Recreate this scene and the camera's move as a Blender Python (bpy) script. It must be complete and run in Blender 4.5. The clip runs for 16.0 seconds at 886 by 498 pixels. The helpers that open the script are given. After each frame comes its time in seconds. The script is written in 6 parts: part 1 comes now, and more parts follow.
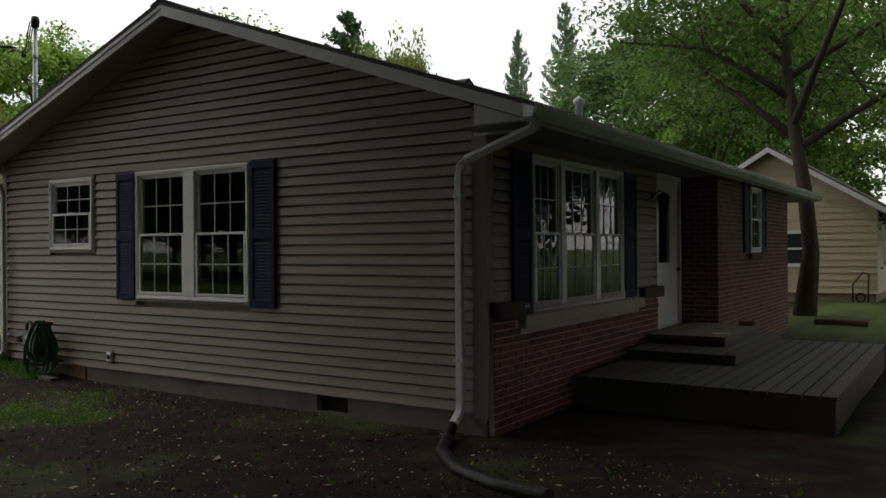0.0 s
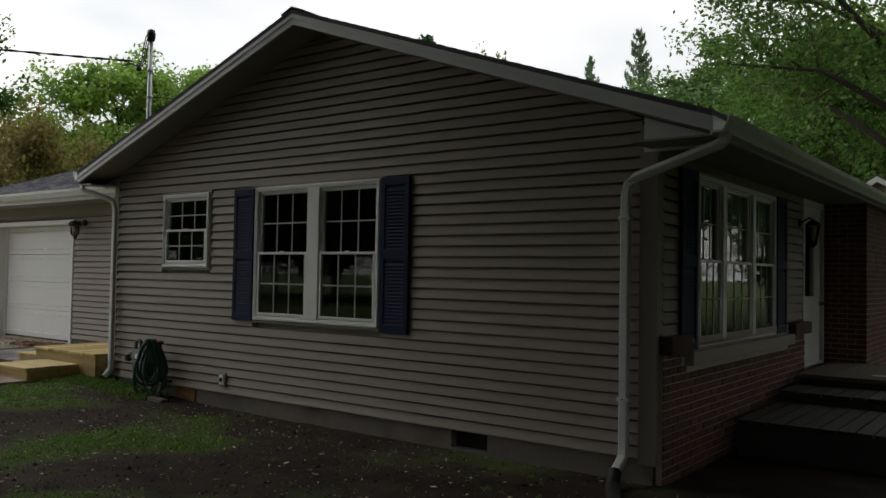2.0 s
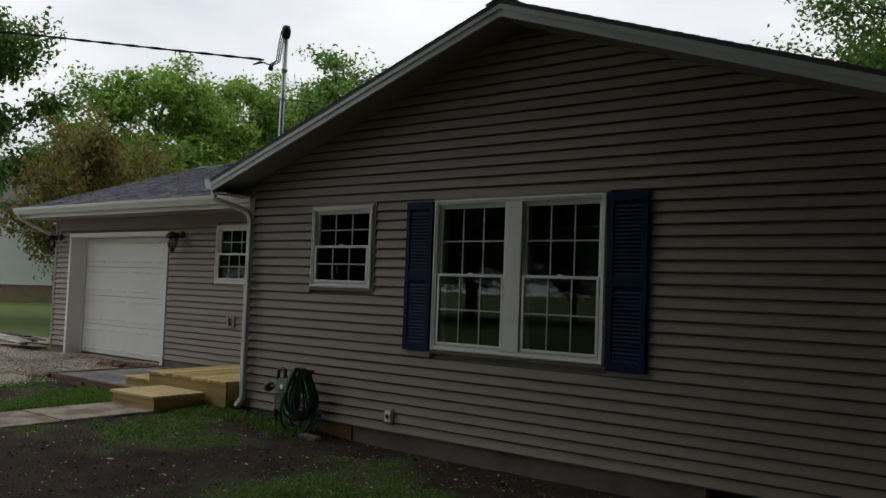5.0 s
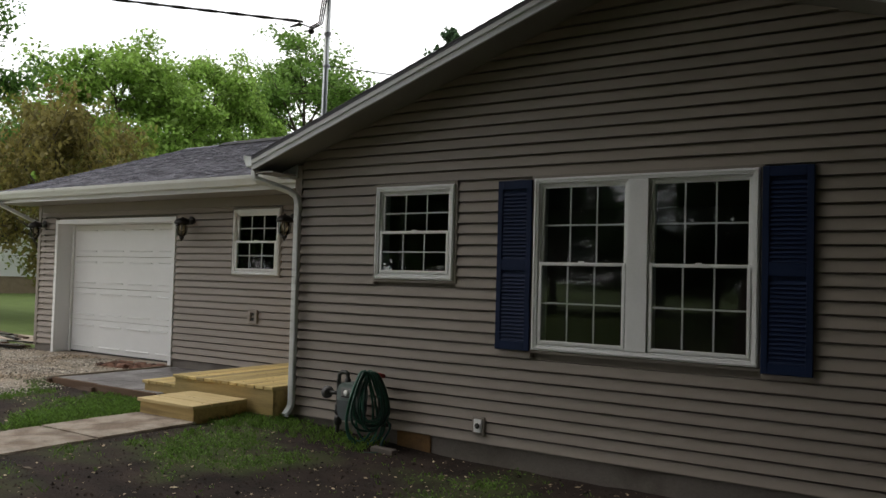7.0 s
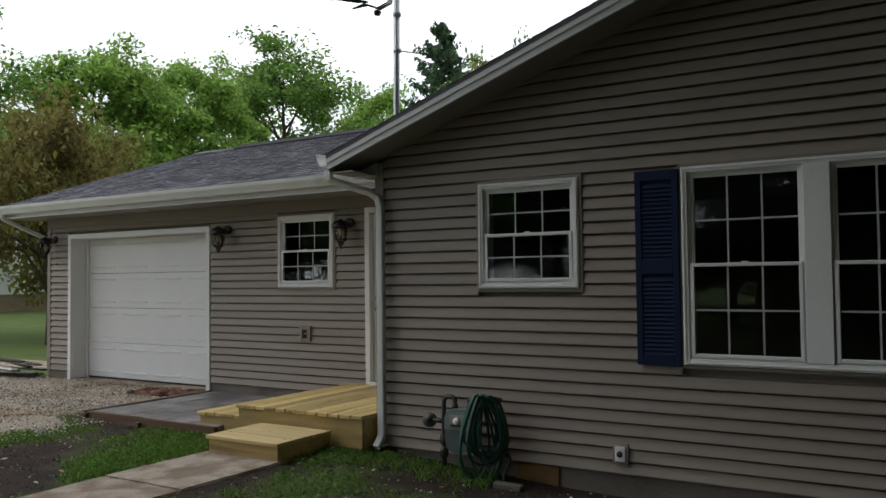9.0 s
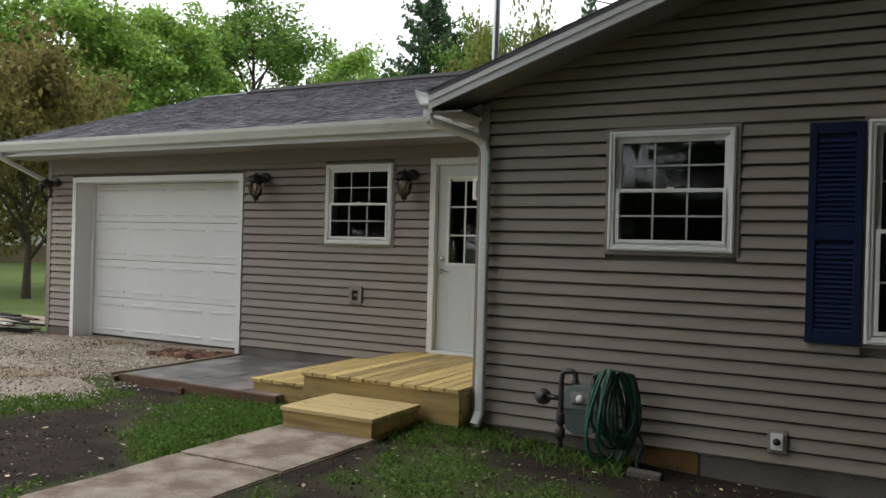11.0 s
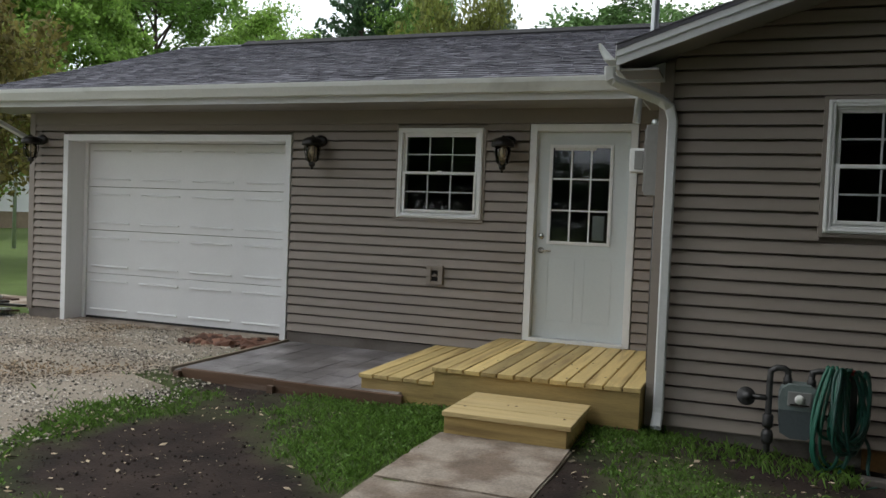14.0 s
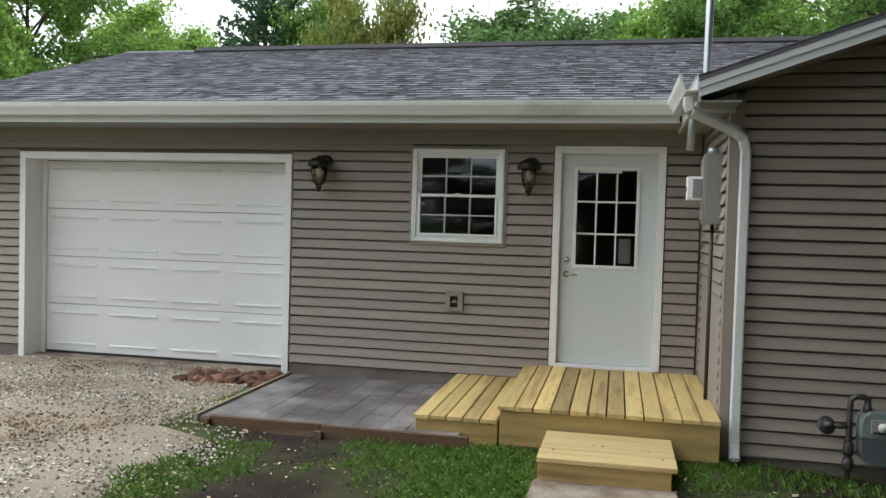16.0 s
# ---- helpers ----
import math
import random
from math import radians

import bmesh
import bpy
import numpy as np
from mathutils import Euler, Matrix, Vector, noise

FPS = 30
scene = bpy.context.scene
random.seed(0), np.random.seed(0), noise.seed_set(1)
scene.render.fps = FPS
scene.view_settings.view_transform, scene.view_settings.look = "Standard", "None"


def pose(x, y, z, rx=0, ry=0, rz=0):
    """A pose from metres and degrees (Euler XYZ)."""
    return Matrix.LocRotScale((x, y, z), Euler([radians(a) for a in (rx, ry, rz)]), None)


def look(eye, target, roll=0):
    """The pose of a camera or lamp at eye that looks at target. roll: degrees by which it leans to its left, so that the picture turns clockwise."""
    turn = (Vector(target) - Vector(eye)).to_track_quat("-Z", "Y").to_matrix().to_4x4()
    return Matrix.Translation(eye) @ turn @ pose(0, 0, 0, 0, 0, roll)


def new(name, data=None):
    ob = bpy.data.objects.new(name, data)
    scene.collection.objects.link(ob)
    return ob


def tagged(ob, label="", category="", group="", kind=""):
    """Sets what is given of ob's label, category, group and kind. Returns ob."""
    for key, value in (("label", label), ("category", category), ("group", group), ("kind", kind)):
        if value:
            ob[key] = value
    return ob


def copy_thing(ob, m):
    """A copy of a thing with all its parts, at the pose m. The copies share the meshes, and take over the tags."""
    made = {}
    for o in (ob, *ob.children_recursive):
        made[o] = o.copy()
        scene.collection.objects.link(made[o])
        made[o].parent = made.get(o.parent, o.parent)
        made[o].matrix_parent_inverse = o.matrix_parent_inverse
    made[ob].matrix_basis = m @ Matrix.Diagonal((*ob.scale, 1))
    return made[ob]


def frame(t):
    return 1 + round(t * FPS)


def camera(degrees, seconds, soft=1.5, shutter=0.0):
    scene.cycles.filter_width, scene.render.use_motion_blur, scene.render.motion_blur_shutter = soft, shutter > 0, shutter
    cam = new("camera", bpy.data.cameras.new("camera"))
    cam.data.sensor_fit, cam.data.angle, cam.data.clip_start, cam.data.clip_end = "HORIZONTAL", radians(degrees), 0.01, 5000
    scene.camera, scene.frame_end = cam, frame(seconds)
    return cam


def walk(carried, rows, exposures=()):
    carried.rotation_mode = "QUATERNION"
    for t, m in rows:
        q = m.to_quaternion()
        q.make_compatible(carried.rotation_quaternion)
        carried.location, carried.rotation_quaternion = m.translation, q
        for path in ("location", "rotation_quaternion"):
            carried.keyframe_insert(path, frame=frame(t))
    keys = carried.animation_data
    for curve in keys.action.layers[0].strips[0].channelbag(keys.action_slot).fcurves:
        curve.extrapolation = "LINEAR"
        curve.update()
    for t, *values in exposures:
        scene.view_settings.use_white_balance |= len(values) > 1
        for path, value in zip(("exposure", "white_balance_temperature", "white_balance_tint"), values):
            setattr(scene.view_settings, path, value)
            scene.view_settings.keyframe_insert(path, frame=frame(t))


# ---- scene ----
cam = camera(56.8, 16.0)
PATH = [
    (0, (0.433, 0.241, 1.513), (-0.656, 1.918, 1.513), -0.4),
    (0.5, (0.216, 0.27, 1.506), (-0.922, 1.915, 1.516), 0.9),
    (1, (-0.037, 0.22, 1.49), (-1.235, 1.821, 1.504), 1.1),
    (1.5, (-0.316, 0.299, 1.491), (-1.547, 1.876, 1.508), 0.9),
    (2, (-0.604, 0.274, 1.499), (-1.81, 1.868, 1.561), 1.0),
    (2.5, (-0.934, 0.161, 1.504), (-2.137, 1.757, 1.594), 1.1),
    (3, (-1.269, 0.181, 1.494), (-2.554, 1.712, 1.581), 0.8),
    (3.5, (-1.578, 0.223, 1.535), (-2.936, 1.689, 1.611), 1.6),
    (3.7, (-1.692, 0.178, 1.546), (-3.044, 1.652, 1.593), 1.5),
    (5.8, (-3.668, -0.125, 1.542), (-4.826, 1.5, 1.677), 2.0),
    (6, (-3.824, -0.066, 1.554), (-5.019, 1.533, 1.685), 2.4),
    (6.5, (-4.251, -0.045, 1.553), (-5.414, 1.579, 1.645), 2.6),
    (7, (-4.655, 0.004, 1.549), (-5.77, 1.663, 1.621), 1.6),
    (7.5, (-5.093, 0.024, 1.566), (-6.16, 1.714, 1.641), 1.4),
    (8, (-5.465, -0.002, 1.591), (-6.507, 1.703, 1.668), 0.5),
    (8.5, (-5.907, 0.155, 1.607), (-6.987, 1.836, 1.692), -0.2),
    (8.7, (-6.057, 0.159, 1.631), (-7.130, 1.843, 1.712), -0.4),
    (10.8, (-7.756, 0.258, 1.531), (-8.703, 2.02, 1.53), 0.9),
    (11, (-7.921, 0.263, 1.526), (-8.877, 2.02, 1.52), 1.5),
    (11.5, (-8.344, 0.217, 1.499), (-9.267, 1.992, 1.468), 2.2),
    (12, (-8.751, 0.186, 1.492), (-9.618, 1.988, 1.461), 1.9),
    (12.5, (-9.177, 0.159, 1.519), (-9.972, 1.994, 1.525), 1.7),
    (13, (-9.552, 0.121, 1.527), (-10.276, 1.985, 1.542), 1.0),
    (13.5, (-9.956, 0.253, 1.54), (-10.699, 2.11, 1.554), 1.3),
    (14, (-10.333, 0.222, 1.513), (-11.032, 2.095, 1.442), 2.3),
    (14.5, (-10.65, 0.267, 1.541), (-11.342, 2.138, 1.391), 1.7),
    (15, (-11.068, 0.197, 1.538), (-11.692, 2.093, 1.431), 1.8),
    (15.5, (-11.436, 0.074, 1.59), (-11.924, 2.012, 1.517), 2.0),
    (16, (-11.801, 0.111, 1.737), (-12.217, 2.066, 1.669), 1.6),
]
walk(cam, [(t, look(eye, target, roll)) for t, eye, target, roll in PATH],
     exposures=[(0, -0.45, 7000, 10), (0.5, -0.3, 7000, 10), (2.0, -0.55, 6900, 9), (2.5, -0.9, 6700, 8), (3.5, -0.95, 6600, 8), (6, -0.66, 6700, 10), (6.5, -0.52, 6800, 10), (7, -0.05, 6900, 11), (8.1, -0.2, 6700, 10), (8.5, -0.36, 6500, 9), (11, 0.12, 6700, 10), (11.5, 0.2, 6650, 10), (12, 0.72, 6550, 9), (12.4, 0.8, 6500, 9),
                (13.0, 0.05, 6500, 9), (13.6, -0.06, 6450, 9), (14.1, -0.06, 6450, 9), (14.5, 0.85, 6450, 8), (15, 1.15, 6450, 8), (15.5, 0.8, 6450, 8), (16, 0.5, 6450, 8)])


# ---- world, sun and exposure ----
world = bpy.data.worlds.new("overcast_sky")
scene.world = world
world.use_nodes = True
wn, wl = world.node_tree.nodes, world.node_tree.links
sky = wn.new("ShaderNodeTexSky")
sky.sky_type, sky.sun_disc = "NISHITA", False
sky.sun_elevation, sky.sun_rotation = radians(53), radians(251)
sky_gain = wn.new("ShaderNodeMix")
sky_gain.data_type, sky_gain.blend_type = "RGBA", "MULTIPLY"
sky_gain.inputs[0].default_value = 1.0
sky_gain.inputs[7].default_value = (0.10, 0.10, 0.10, 1)
cloud_co = wn.new("ShaderNodeTexCoord")
cloud_map = wn.new("ShaderNodeMapping")
cloud_map.inputs["Scale"].default_value = (1.0, 1.0, 2.6)
cloud_noise = wn.new("ShaderNodeTexNoise")
cloud_noise.inputs["Scale"].default_value, cloud_noise.inputs["Detail"].default_value = 2.4, 7
cloud_ramp = wn.new("ShaderNodeValToRGB")
cloud_ramp.color_ramp.elements[0].position, cloud_ramp.color_ramp.elements[1].position = 0.32, 0.68
cloud_ramp.color_ramp.elements[0].color = (1.32, 1.40, 1.54, 1)
cloud_ramp.color_ramp.elements[1].color = (1.95, 1.96, 1.98, 1)
cover = wn.new("ShaderNodeMix")
cover.data_type = "RGBA"
cover.inputs[0].default_value = 0.88
wl.new(cloud_co.outputs["Generated"], cloud_map.inputs[0])
wl.new(cloud_map.outputs[0], cloud_noise.inputs["Vector"])
wl.new(cloud_noise.outputs[0], cloud_ramp.inputs[0])
wl.new(sky.outputs[0], sky_gain.inputs[6])
wl.new(sky_gain.outputs[2], cover.inputs[6])
wl.new(cloud_ramp.outputs[0], cover.inputs[7])
wl.new(cover.outputs[2], wn["Background"].inputs[0])
wn["Background"].inputs[1].default_value = 1.0

sun = new("sun", bpy.data.lights.new("sun", "SUN"))
sun.data.energy, sun.data.angle, sun.data.color = 0.8, radians(25), (1.0, 0.97, 0.92)
sun.matrix_world = look((-45, -5, 50), (-9, 7, 0))


# ---- materials ----
def mat(name, color, rough=0.6, metal=0.0, vary=0.12, scale=6.0, fine=60.0, bump=0.15, rnd=0.0, island=False, spec=0.5, stretch=(1, 1, 1), second=None, amount=0.5):
    """Two scales of noise over a base colour, with fine relief; rnd varies it piece by piece; second is a stain colour."""
    m = bpy.data.materials.new(name)
    m.use_nodes = True
    nt = m.node_tree
    n, l = nt.nodes, nt.links
    b = n["Principled BSDF"]
    b.inputs["Roughness"].default_value, b.inputs["Metallic"].default_value = rough, metal
    b.inputs["Specular IOR Level"].default_value = spec
    co = n.new("ShaderNodeTexCoord")
    mp = n.new("ShaderNodeMapping")
    mp.inputs["Scale"].default_value = stretch
    l.new(co.outputs["Object"], mp.inputs[0])
    big, small = n.new("ShaderNodeTexNoise"), n.new("ShaderNodeTexNoise")
    big.inputs["Scale"].default_value, big.inputs["Detail"].default_value = scale, 5
    small.inputs["Scale"].default_value, small.inputs["Detail"].default_value = fine, 4
    add = n.new("ShaderNodeMath")
    add.operation = "ADD"
    for tex, k in ((big, 0), (small, 1)):
        l.new(mp.outputs[0], tex.inputs["Vector"])
        l.new(tex.outputs[0], add.inputs[k])
    total = add
    if rnd:
        src = n.new("ShaderNodeNewGeometry") if island else n.new("ShaderNodeObjectInfo")
        out = src.outputs["Random Per Island"] if island else src.outputs["Random"]
        ma = n.new("ShaderNodeMath")
        ma.operation = "MULTIPLY_ADD"
        ma.inputs[1].default_value = 2 * rnd / max(vary, 0.01)
        l.new(out, ma.inputs[0])
        sub = n.new("ShaderNodeMath")
        sub.operation = "SUBTRACT"
        sub.inputs[1].default_value = rnd / max(vary, 0.01)
        l.new(add.outputs[0], ma.inputs[2])
        l.new(ma.outputs[0], sub.inputs[0])
        total = sub
    rng = n.new("ShaderNodeMapRange")
    rng.clamp = False
    rng.inputs[1].default_value, rng.inputs[2].default_value = 0.5, 1.5
    rng.inputs[3].default_value, rng.inputs[4].default_value = 1 - vary, 1 + vary
    l.new(total.outputs[0], rng.inputs[0])
    mul = n.new("ShaderNodeVectorMath")
    mul.operation = "MULTIPLY"
    mul.inputs[0].default_value = color
    if second:
        mixc = n.new("ShaderNodeMix")
        mixc.data_type = "RGBA"
        st = n.new("ShaderNodeTexNoise")
        st.inputs["Scale"].default_value, st.inputs["Detail"].default_value = scale * 0.45, 8
        l.new(mp.outputs[0], st.inputs["Vector"])
        sr = n.new("ShaderNodeMapRange")
        sr.inputs[1].default_value, sr.inputs[2].default_value = 0.62 - 0.25 * amount, 0.78 - 0.25 * amount
        l.new(st.outputs[0], sr.inputs[0])
        l.new(sr.outputs[0], mixc.inputs[0])
        mixc.inputs[6].default_value, mixc.inputs[7].default_value = (*color, 1), (*second, 1)
        l.new(mixc.outputs[2], mul.inputs[0])
    l.new(rng.outputs[0], mul.inputs[1])
    l.new(mul.outputs[0], b.inputs["Base Color"])
    if bump:
        bp = n.new("ShaderNodeBump")
        bp.inputs["Strength"].default_value, bp.inputs["Distance"].default_value = bump, 0.01
        l.new(small.outputs[0], bp.inputs["Height"])
        l.new(bp.outputs[0], b.inputs["Normal"])
    return m


def glass_mat(name, tint=(0.80, 0.84, 0.84), ior=1.5):
    m = bpy.data.materials.new(name)
    m.use_nodes = True
    n, l = m.node_tree.nodes, m.node_tree.links
    n.remove(n["Principled BSDF"])
    tr, gl, fr, mx = n.new("ShaderNodeBsdfTransparent"), n.new("ShaderNodeBsdfGlossy"), n.new("ShaderNodeFresnel"), n.new("ShaderNodeMixShader")
    tr.inputs[0].default_value = (*tint, 1)
    gl.inputs["Roughness"].default_value = 0.015
    fr.inputs[0].default_value = ior
    wob, bp = n.new("ShaderNodeTexNoise"), n.new("ShaderNodeBump")
    co = n.new("ShaderNodeTexCoord")
    wob.inputs["Scale"].default_value = 1.6
    bp.inputs["Strength"].default_value, bp.inputs["Distance"].default_value = 0.05, 0.02
    l.new(co.outputs["Object"], wob.inputs["Vector"])
    l.new(wob.outputs[0], bp.inputs["Height"])
    l.new(bp.outputs[0], gl.inputs["Normal"])
    l.new(fr.outputs[0], mx.inputs[0])
    l.new(tr.outputs[0], mx.inputs[1])
    l.new(gl.outputs[0], mx.inputs[2])
    l.new(mx.outputs[0], n["Material Output"].inputs[0])
    return m


def leaf_mat(name, base, vary=0.45):
    """Leaves: colour of the crown by Object Info, varied leaf by leaf; light also comes through."""
    m = bpy.data.materials.new(name)
    m.use_nodes = True
    n, l = m.node_tree.nodes, m.node_tree.links
    b = n["Principled BSDF"]
    b.inputs["Roughness"].default_value = 0.55
    b.inputs["Specular IOR Level"].default_value = 0.3
    oi, ge = n.new("ShaderNodeObjectInfo"), n.new("ShaderNodeNewGeometry")
    rng = n.new("ShaderNodeMapRange")
    rng.inputs[3].default_value, rng.inputs[4].default_value = 1 - vary, 1 + vary
    l.new(ge.outputs["Random Per Island"], rng.inputs[0])
    mul, mul2 = n.new("ShaderNodeVectorMath"), n.new("ShaderNodeVectorMath")
    mul.operation = mul2.operation = "MULTIPLY"
    mul.inputs[1].default_value = base
    l.new(oi.outputs["Color"], mul.inputs[0])
    l.new(mul.outputs[0], mul2.inputs[0])
    l.new(rng.outputs[0], mul2.inputs[1])
    l.new(mul2.outputs[0], b.inputs["Base Color"])
    ts, mx = n.new("ShaderNodeBsdfTranslucent"), n.new("ShaderNodeMixShader")
    l.new(mul2.outputs[0], ts.inputs[0])
    mx.inputs[0].default_value = 0.45
    l.new(b.outputs[0], mx.inputs[1])
    l.new(ts.outputs[0], mx.inputs[2])
    l.new(mx.outputs[0], n["Material Output"].inputs[0])
    return m


SIDING = mat("taupe_vinyl_siding", (0.288, 0.248, 0.213), 0.55, vary=0.07, scale=0.8, fine=14, bump=0.10, rnd=0.03, stretch=(1, 8, 30), spec=0.35)
SIDE_TRIM = mat("taupe_trim", (0.25, 0.216, 0.188), 0.55, vary=0.06, scale=2, fine=40, bump=0.05)
WHITE = mat("white_vinyl", (0.78, 0.79, 0.79), 0.4, vary=0.04, scale=3, fine=50, bump=0.03)
FASCIA = mat("white_aluminium_fascia", (0.62, 0.64, 0.66), 0.42, vary=0.06, scale=2, fine=30, bump=0.06, stretch=(1, 1, 4))
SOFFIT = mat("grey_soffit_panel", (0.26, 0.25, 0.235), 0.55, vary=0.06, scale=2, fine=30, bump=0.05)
DOORPAINT = mat("cool_white_door_paint", (0.60, 0.645, 0.65), 0.42, vary=0.04, scale=2, fine=40, bump=0.03)
GUTTER = mat("white_gutter_enamel", (0.66, 0.68, 0.66), 0.4, vary=0.08, scale=2.5, fine=30, bump=0.05, second=(0.42, 0.43, 0.40), amount=0.25)
DOWN = mat("grey_white_downspout", (0.60, 0.62, 0.62), 0.42, vary=0.08, scale=3, fine=30, bump=0.05)
SHUTTER = mat("navy_blue_shutter_plastic", (0.010, 0.021, 0.060), 0.6, vary=0.12, scale=4, fine=60, bump=0.05, spec=0.15)
GLASS = glass_mat("window_glass", (0.82, 0.85, 0.85), 1.5)
# Bars greyed in colour to look dimmed by glass, though set before the pane.
GRILLE = mat("glass_dimmed_grille", (0.42, 0.44, 0.45), 0.5, vary=0.04, bump=0)
# Indoor shade put into the room colour, so the windows look dark.
DARKROOM = mat("room_shade_colour", (0.16, 0.15, 0.135), 0.9, vary=0.1, scale=1, fine=20, bump=0)
SHINGLE = mat("grey_asphalt_shingle", (0.185, 0.184, 0.210), 0.95, vary=0.16, scale=9, fine=170, bump=0.5, rnd=0.15, spec=0.2)
SHINGLE_J = mat("grey_asphalt_shingle_rows", (0.185, 0.184, 0.210), 0.95, vary=0.16, scale=9, fine=170, bump=0.5, rnd=0.15, island=True, spec=0.2)
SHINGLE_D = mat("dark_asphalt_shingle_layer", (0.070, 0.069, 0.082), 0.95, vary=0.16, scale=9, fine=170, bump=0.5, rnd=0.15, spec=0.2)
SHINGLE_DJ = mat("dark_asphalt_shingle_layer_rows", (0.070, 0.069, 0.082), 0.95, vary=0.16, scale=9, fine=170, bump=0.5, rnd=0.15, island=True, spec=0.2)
RIDGE = mat("dark_ridge_cap", (0.018, 0.018, 0.02), 0.9, vary=0.2, scale=6, fine=120, bump=0.4)
PINE = mat("treated_yellow_pine", (0.53, 0.40, 0.165), 0.65, vary=0.24, scale=3, fine=26, bump=0.25, rnd=0.20, stretch=(9, 0.7, 9), second=(0.34, 0.235, 0.095), amount=0.45)
# Same pine for the upright boards, their shade put into a darker colour.
PINE_SHADED = mat("treated_pine_shaded_sides", (0.45, 0.32, 0.12), 0.65, vary=0.26, scale=3, fine=26, bump=0.25, rnd=0.12, stretch=(0.7, 9, 9), second=(0.28, 0.19, 0.07), amount=0.42)
PINE_STEP = mat("treated_pine_step", (0.52, 0.40, 0.19), 0.65, vary=0.2, scale=3, fine=26, bump=0.25, rnd=0.08, stretch=(0.7, 9, 9), second=(0.42, 0.31, 0.135), amount=0.38)
KNOT = mat("dark_wood_knot", (0.10, 0.055, 0.02), 0.7, vary=0.3, scale=30, fine=120, bump=0.1)
SLAB = mat("stamped_grey_concrete", (0.128, 0.118, 0.117), 0.38, vary=0.45, scale=4.5, fine=34, bump=0.7, rnd=0.06, second=(0.26, 0.245, 0.25), amount=0.62)
OLDWOOD = mat("weathered_red_brown_plank", (0.115, 0.064, 0.036), 0.8, vary=0.35, scale=4, fine=40, bump=0.4, rnd=0.12, stretch=(0.6, 8, 8), second=(0.16, 0.11, 0.08), amount=0.4)
CONCRETE = mat("old_walk_concrete", (0.36, 0.305, 0.245), 0.9, vary=0.42, scale=6.5, fine=55, bump=0.8, rnd=0.05, second=(0.20, 0.15, 0.11), amount=0.75)
FOUND = mat("foundation_block", (0.17, 0.15, 0.132), 0.9, vary=0.2, scale=3, fine=60, bump=0.4, second=(0.10, 0.085, 0.07), amount=0.5)
RUST = mat("rusty_orange_plywood", (0.20, 0.105, 0.035), 0.8, vary=0.35, scale=5, fine=50, bump=0.3, second=(0.09, 0.055, 0.025), amount=0.6)
BRICK = mat("red_brown_brick", (0.135, 0.058, 0.044), 0.85, vary=0.25, scale=5, fine=90, bump=0.5, rnd=0.16)
BRICK_J = mat("red_brown_brick_far", (0.135, 0.058, 0.044), 0.85, vary=0.25, scale=5, fine=90, bump=0.5, rnd=0.16, island=True)
MORTAR = mat("grey_mortar", (0.46, 0.42, 0.38), 0.95, vary=0.15, scale=8, fine=120, bump=0.4)
BRICKCAP = mat("dark_rowlock_brick", (0.075, 0.042, 0.034), 0.85, vary=0.3, scale=7, fine=90, bump=0.5)
OLDPALE = mat("pale_weathered_plank", (0.30, 0.25, 0.19), 0.85, vary=0.25, scale=4, fine=40, bump=0.3)
LIMESTONE = mat("limestone_sill", (0.40, 0.37, 0.31), 0.8, vary=0.12, scale=4, fine=80, bump=0.25)
OLDSTEP = mat("worn_tan_step", (0.14, 0.115, 0.085), 0.8, vary=0.25, scale=3, fine=50, bump=0.3)
DECKGREY = mat("dark_brown_painted_deck", (0.042, 0.037, 0.036), 0.6, vary=0.2, scale=3, fine=40, bump=0.25, rnd=0.12, stretch=(6, 0.6, 6))
BLACK = mat("black_iron", (0.018, 0.016, 0.015), 0.4, metal=0.4, vary=0.2, scale=10, fine=80, bump=0.1)
LAMPGLASS = glass_mat("lamp_glass", (0.72, 0.66, 0.55))
CHROME = mat("satin_nickel", (0.55, 0.54, 0.52), 0.25, metal=1.0, vary=0.05, bump=0)
METERGREY = mat("grey_meter_enamel", (0.075, 0.092, 0.098), 0.5, vary=0.15, scale=8, fine=60, bump=0.15)
METERHEAD = mat("grey_green_meter_casting", (0.15, 0.19, 0.185), 0.5, vary=0.2, scale=9, fine=70, bump=0.2)
PIPE = mat("dark_galvanised_pipe", (0.055, 0.055, 0.055), 0.5, metal=0.5, vary=0.25, scale=15, fine=80, bump=0.2)
HOSE = mat("green_garden_hose", (0.016, 0.11, 0.07), 0.4, vary=0.2, scale=10, fine=60, bump=0.08)
HOSE_DARK = mat("dark_green_garden_hose", (0.012, 0.060, 0.045), 0.4, vary=0.2, scale=10, fine=60, bump=0.08)
RED = mat("red_hose_end", (0.35, 0.03, 0.02), 0.45)
GALV = mat("galvanised_mast", (0.42, 0.45, 0.46), 0.35, metal=0.7, vary=0.12, scale=8, fine=50, bump=0.05)
CABLE = mat("black_service_cable", (0.025, 0.025, 0.025), 0.6)
BOXGREY = mat("grey_service_box", (0.22, 0.22, 0.215), 0.5, vary=0.1, scale=4, fine=40, bump=0.05)
RUBBER = mat("black_corrugated_drain", (0.012, 0.012, 0.013), 0.55, vary=0.2, scale=8, fine=40, bump=0.1)
PAPER = mat("white_paper", (0.72, 0.72, 0.70), 0.8, bump=0)
# Near-black colour that stands for the shade inside openings.
HOLLOW_SHADE = mat("black_recess_shade", (0.01, 0.009, 0.008), 0.9, bump=0)
BARK = mat("grey_brown_bark", (0.085, 0.068, 0.052), 0.9, vary=0.4, scale=6, fine=30, bump=0.8, stretch=(4, 4, 0.8))
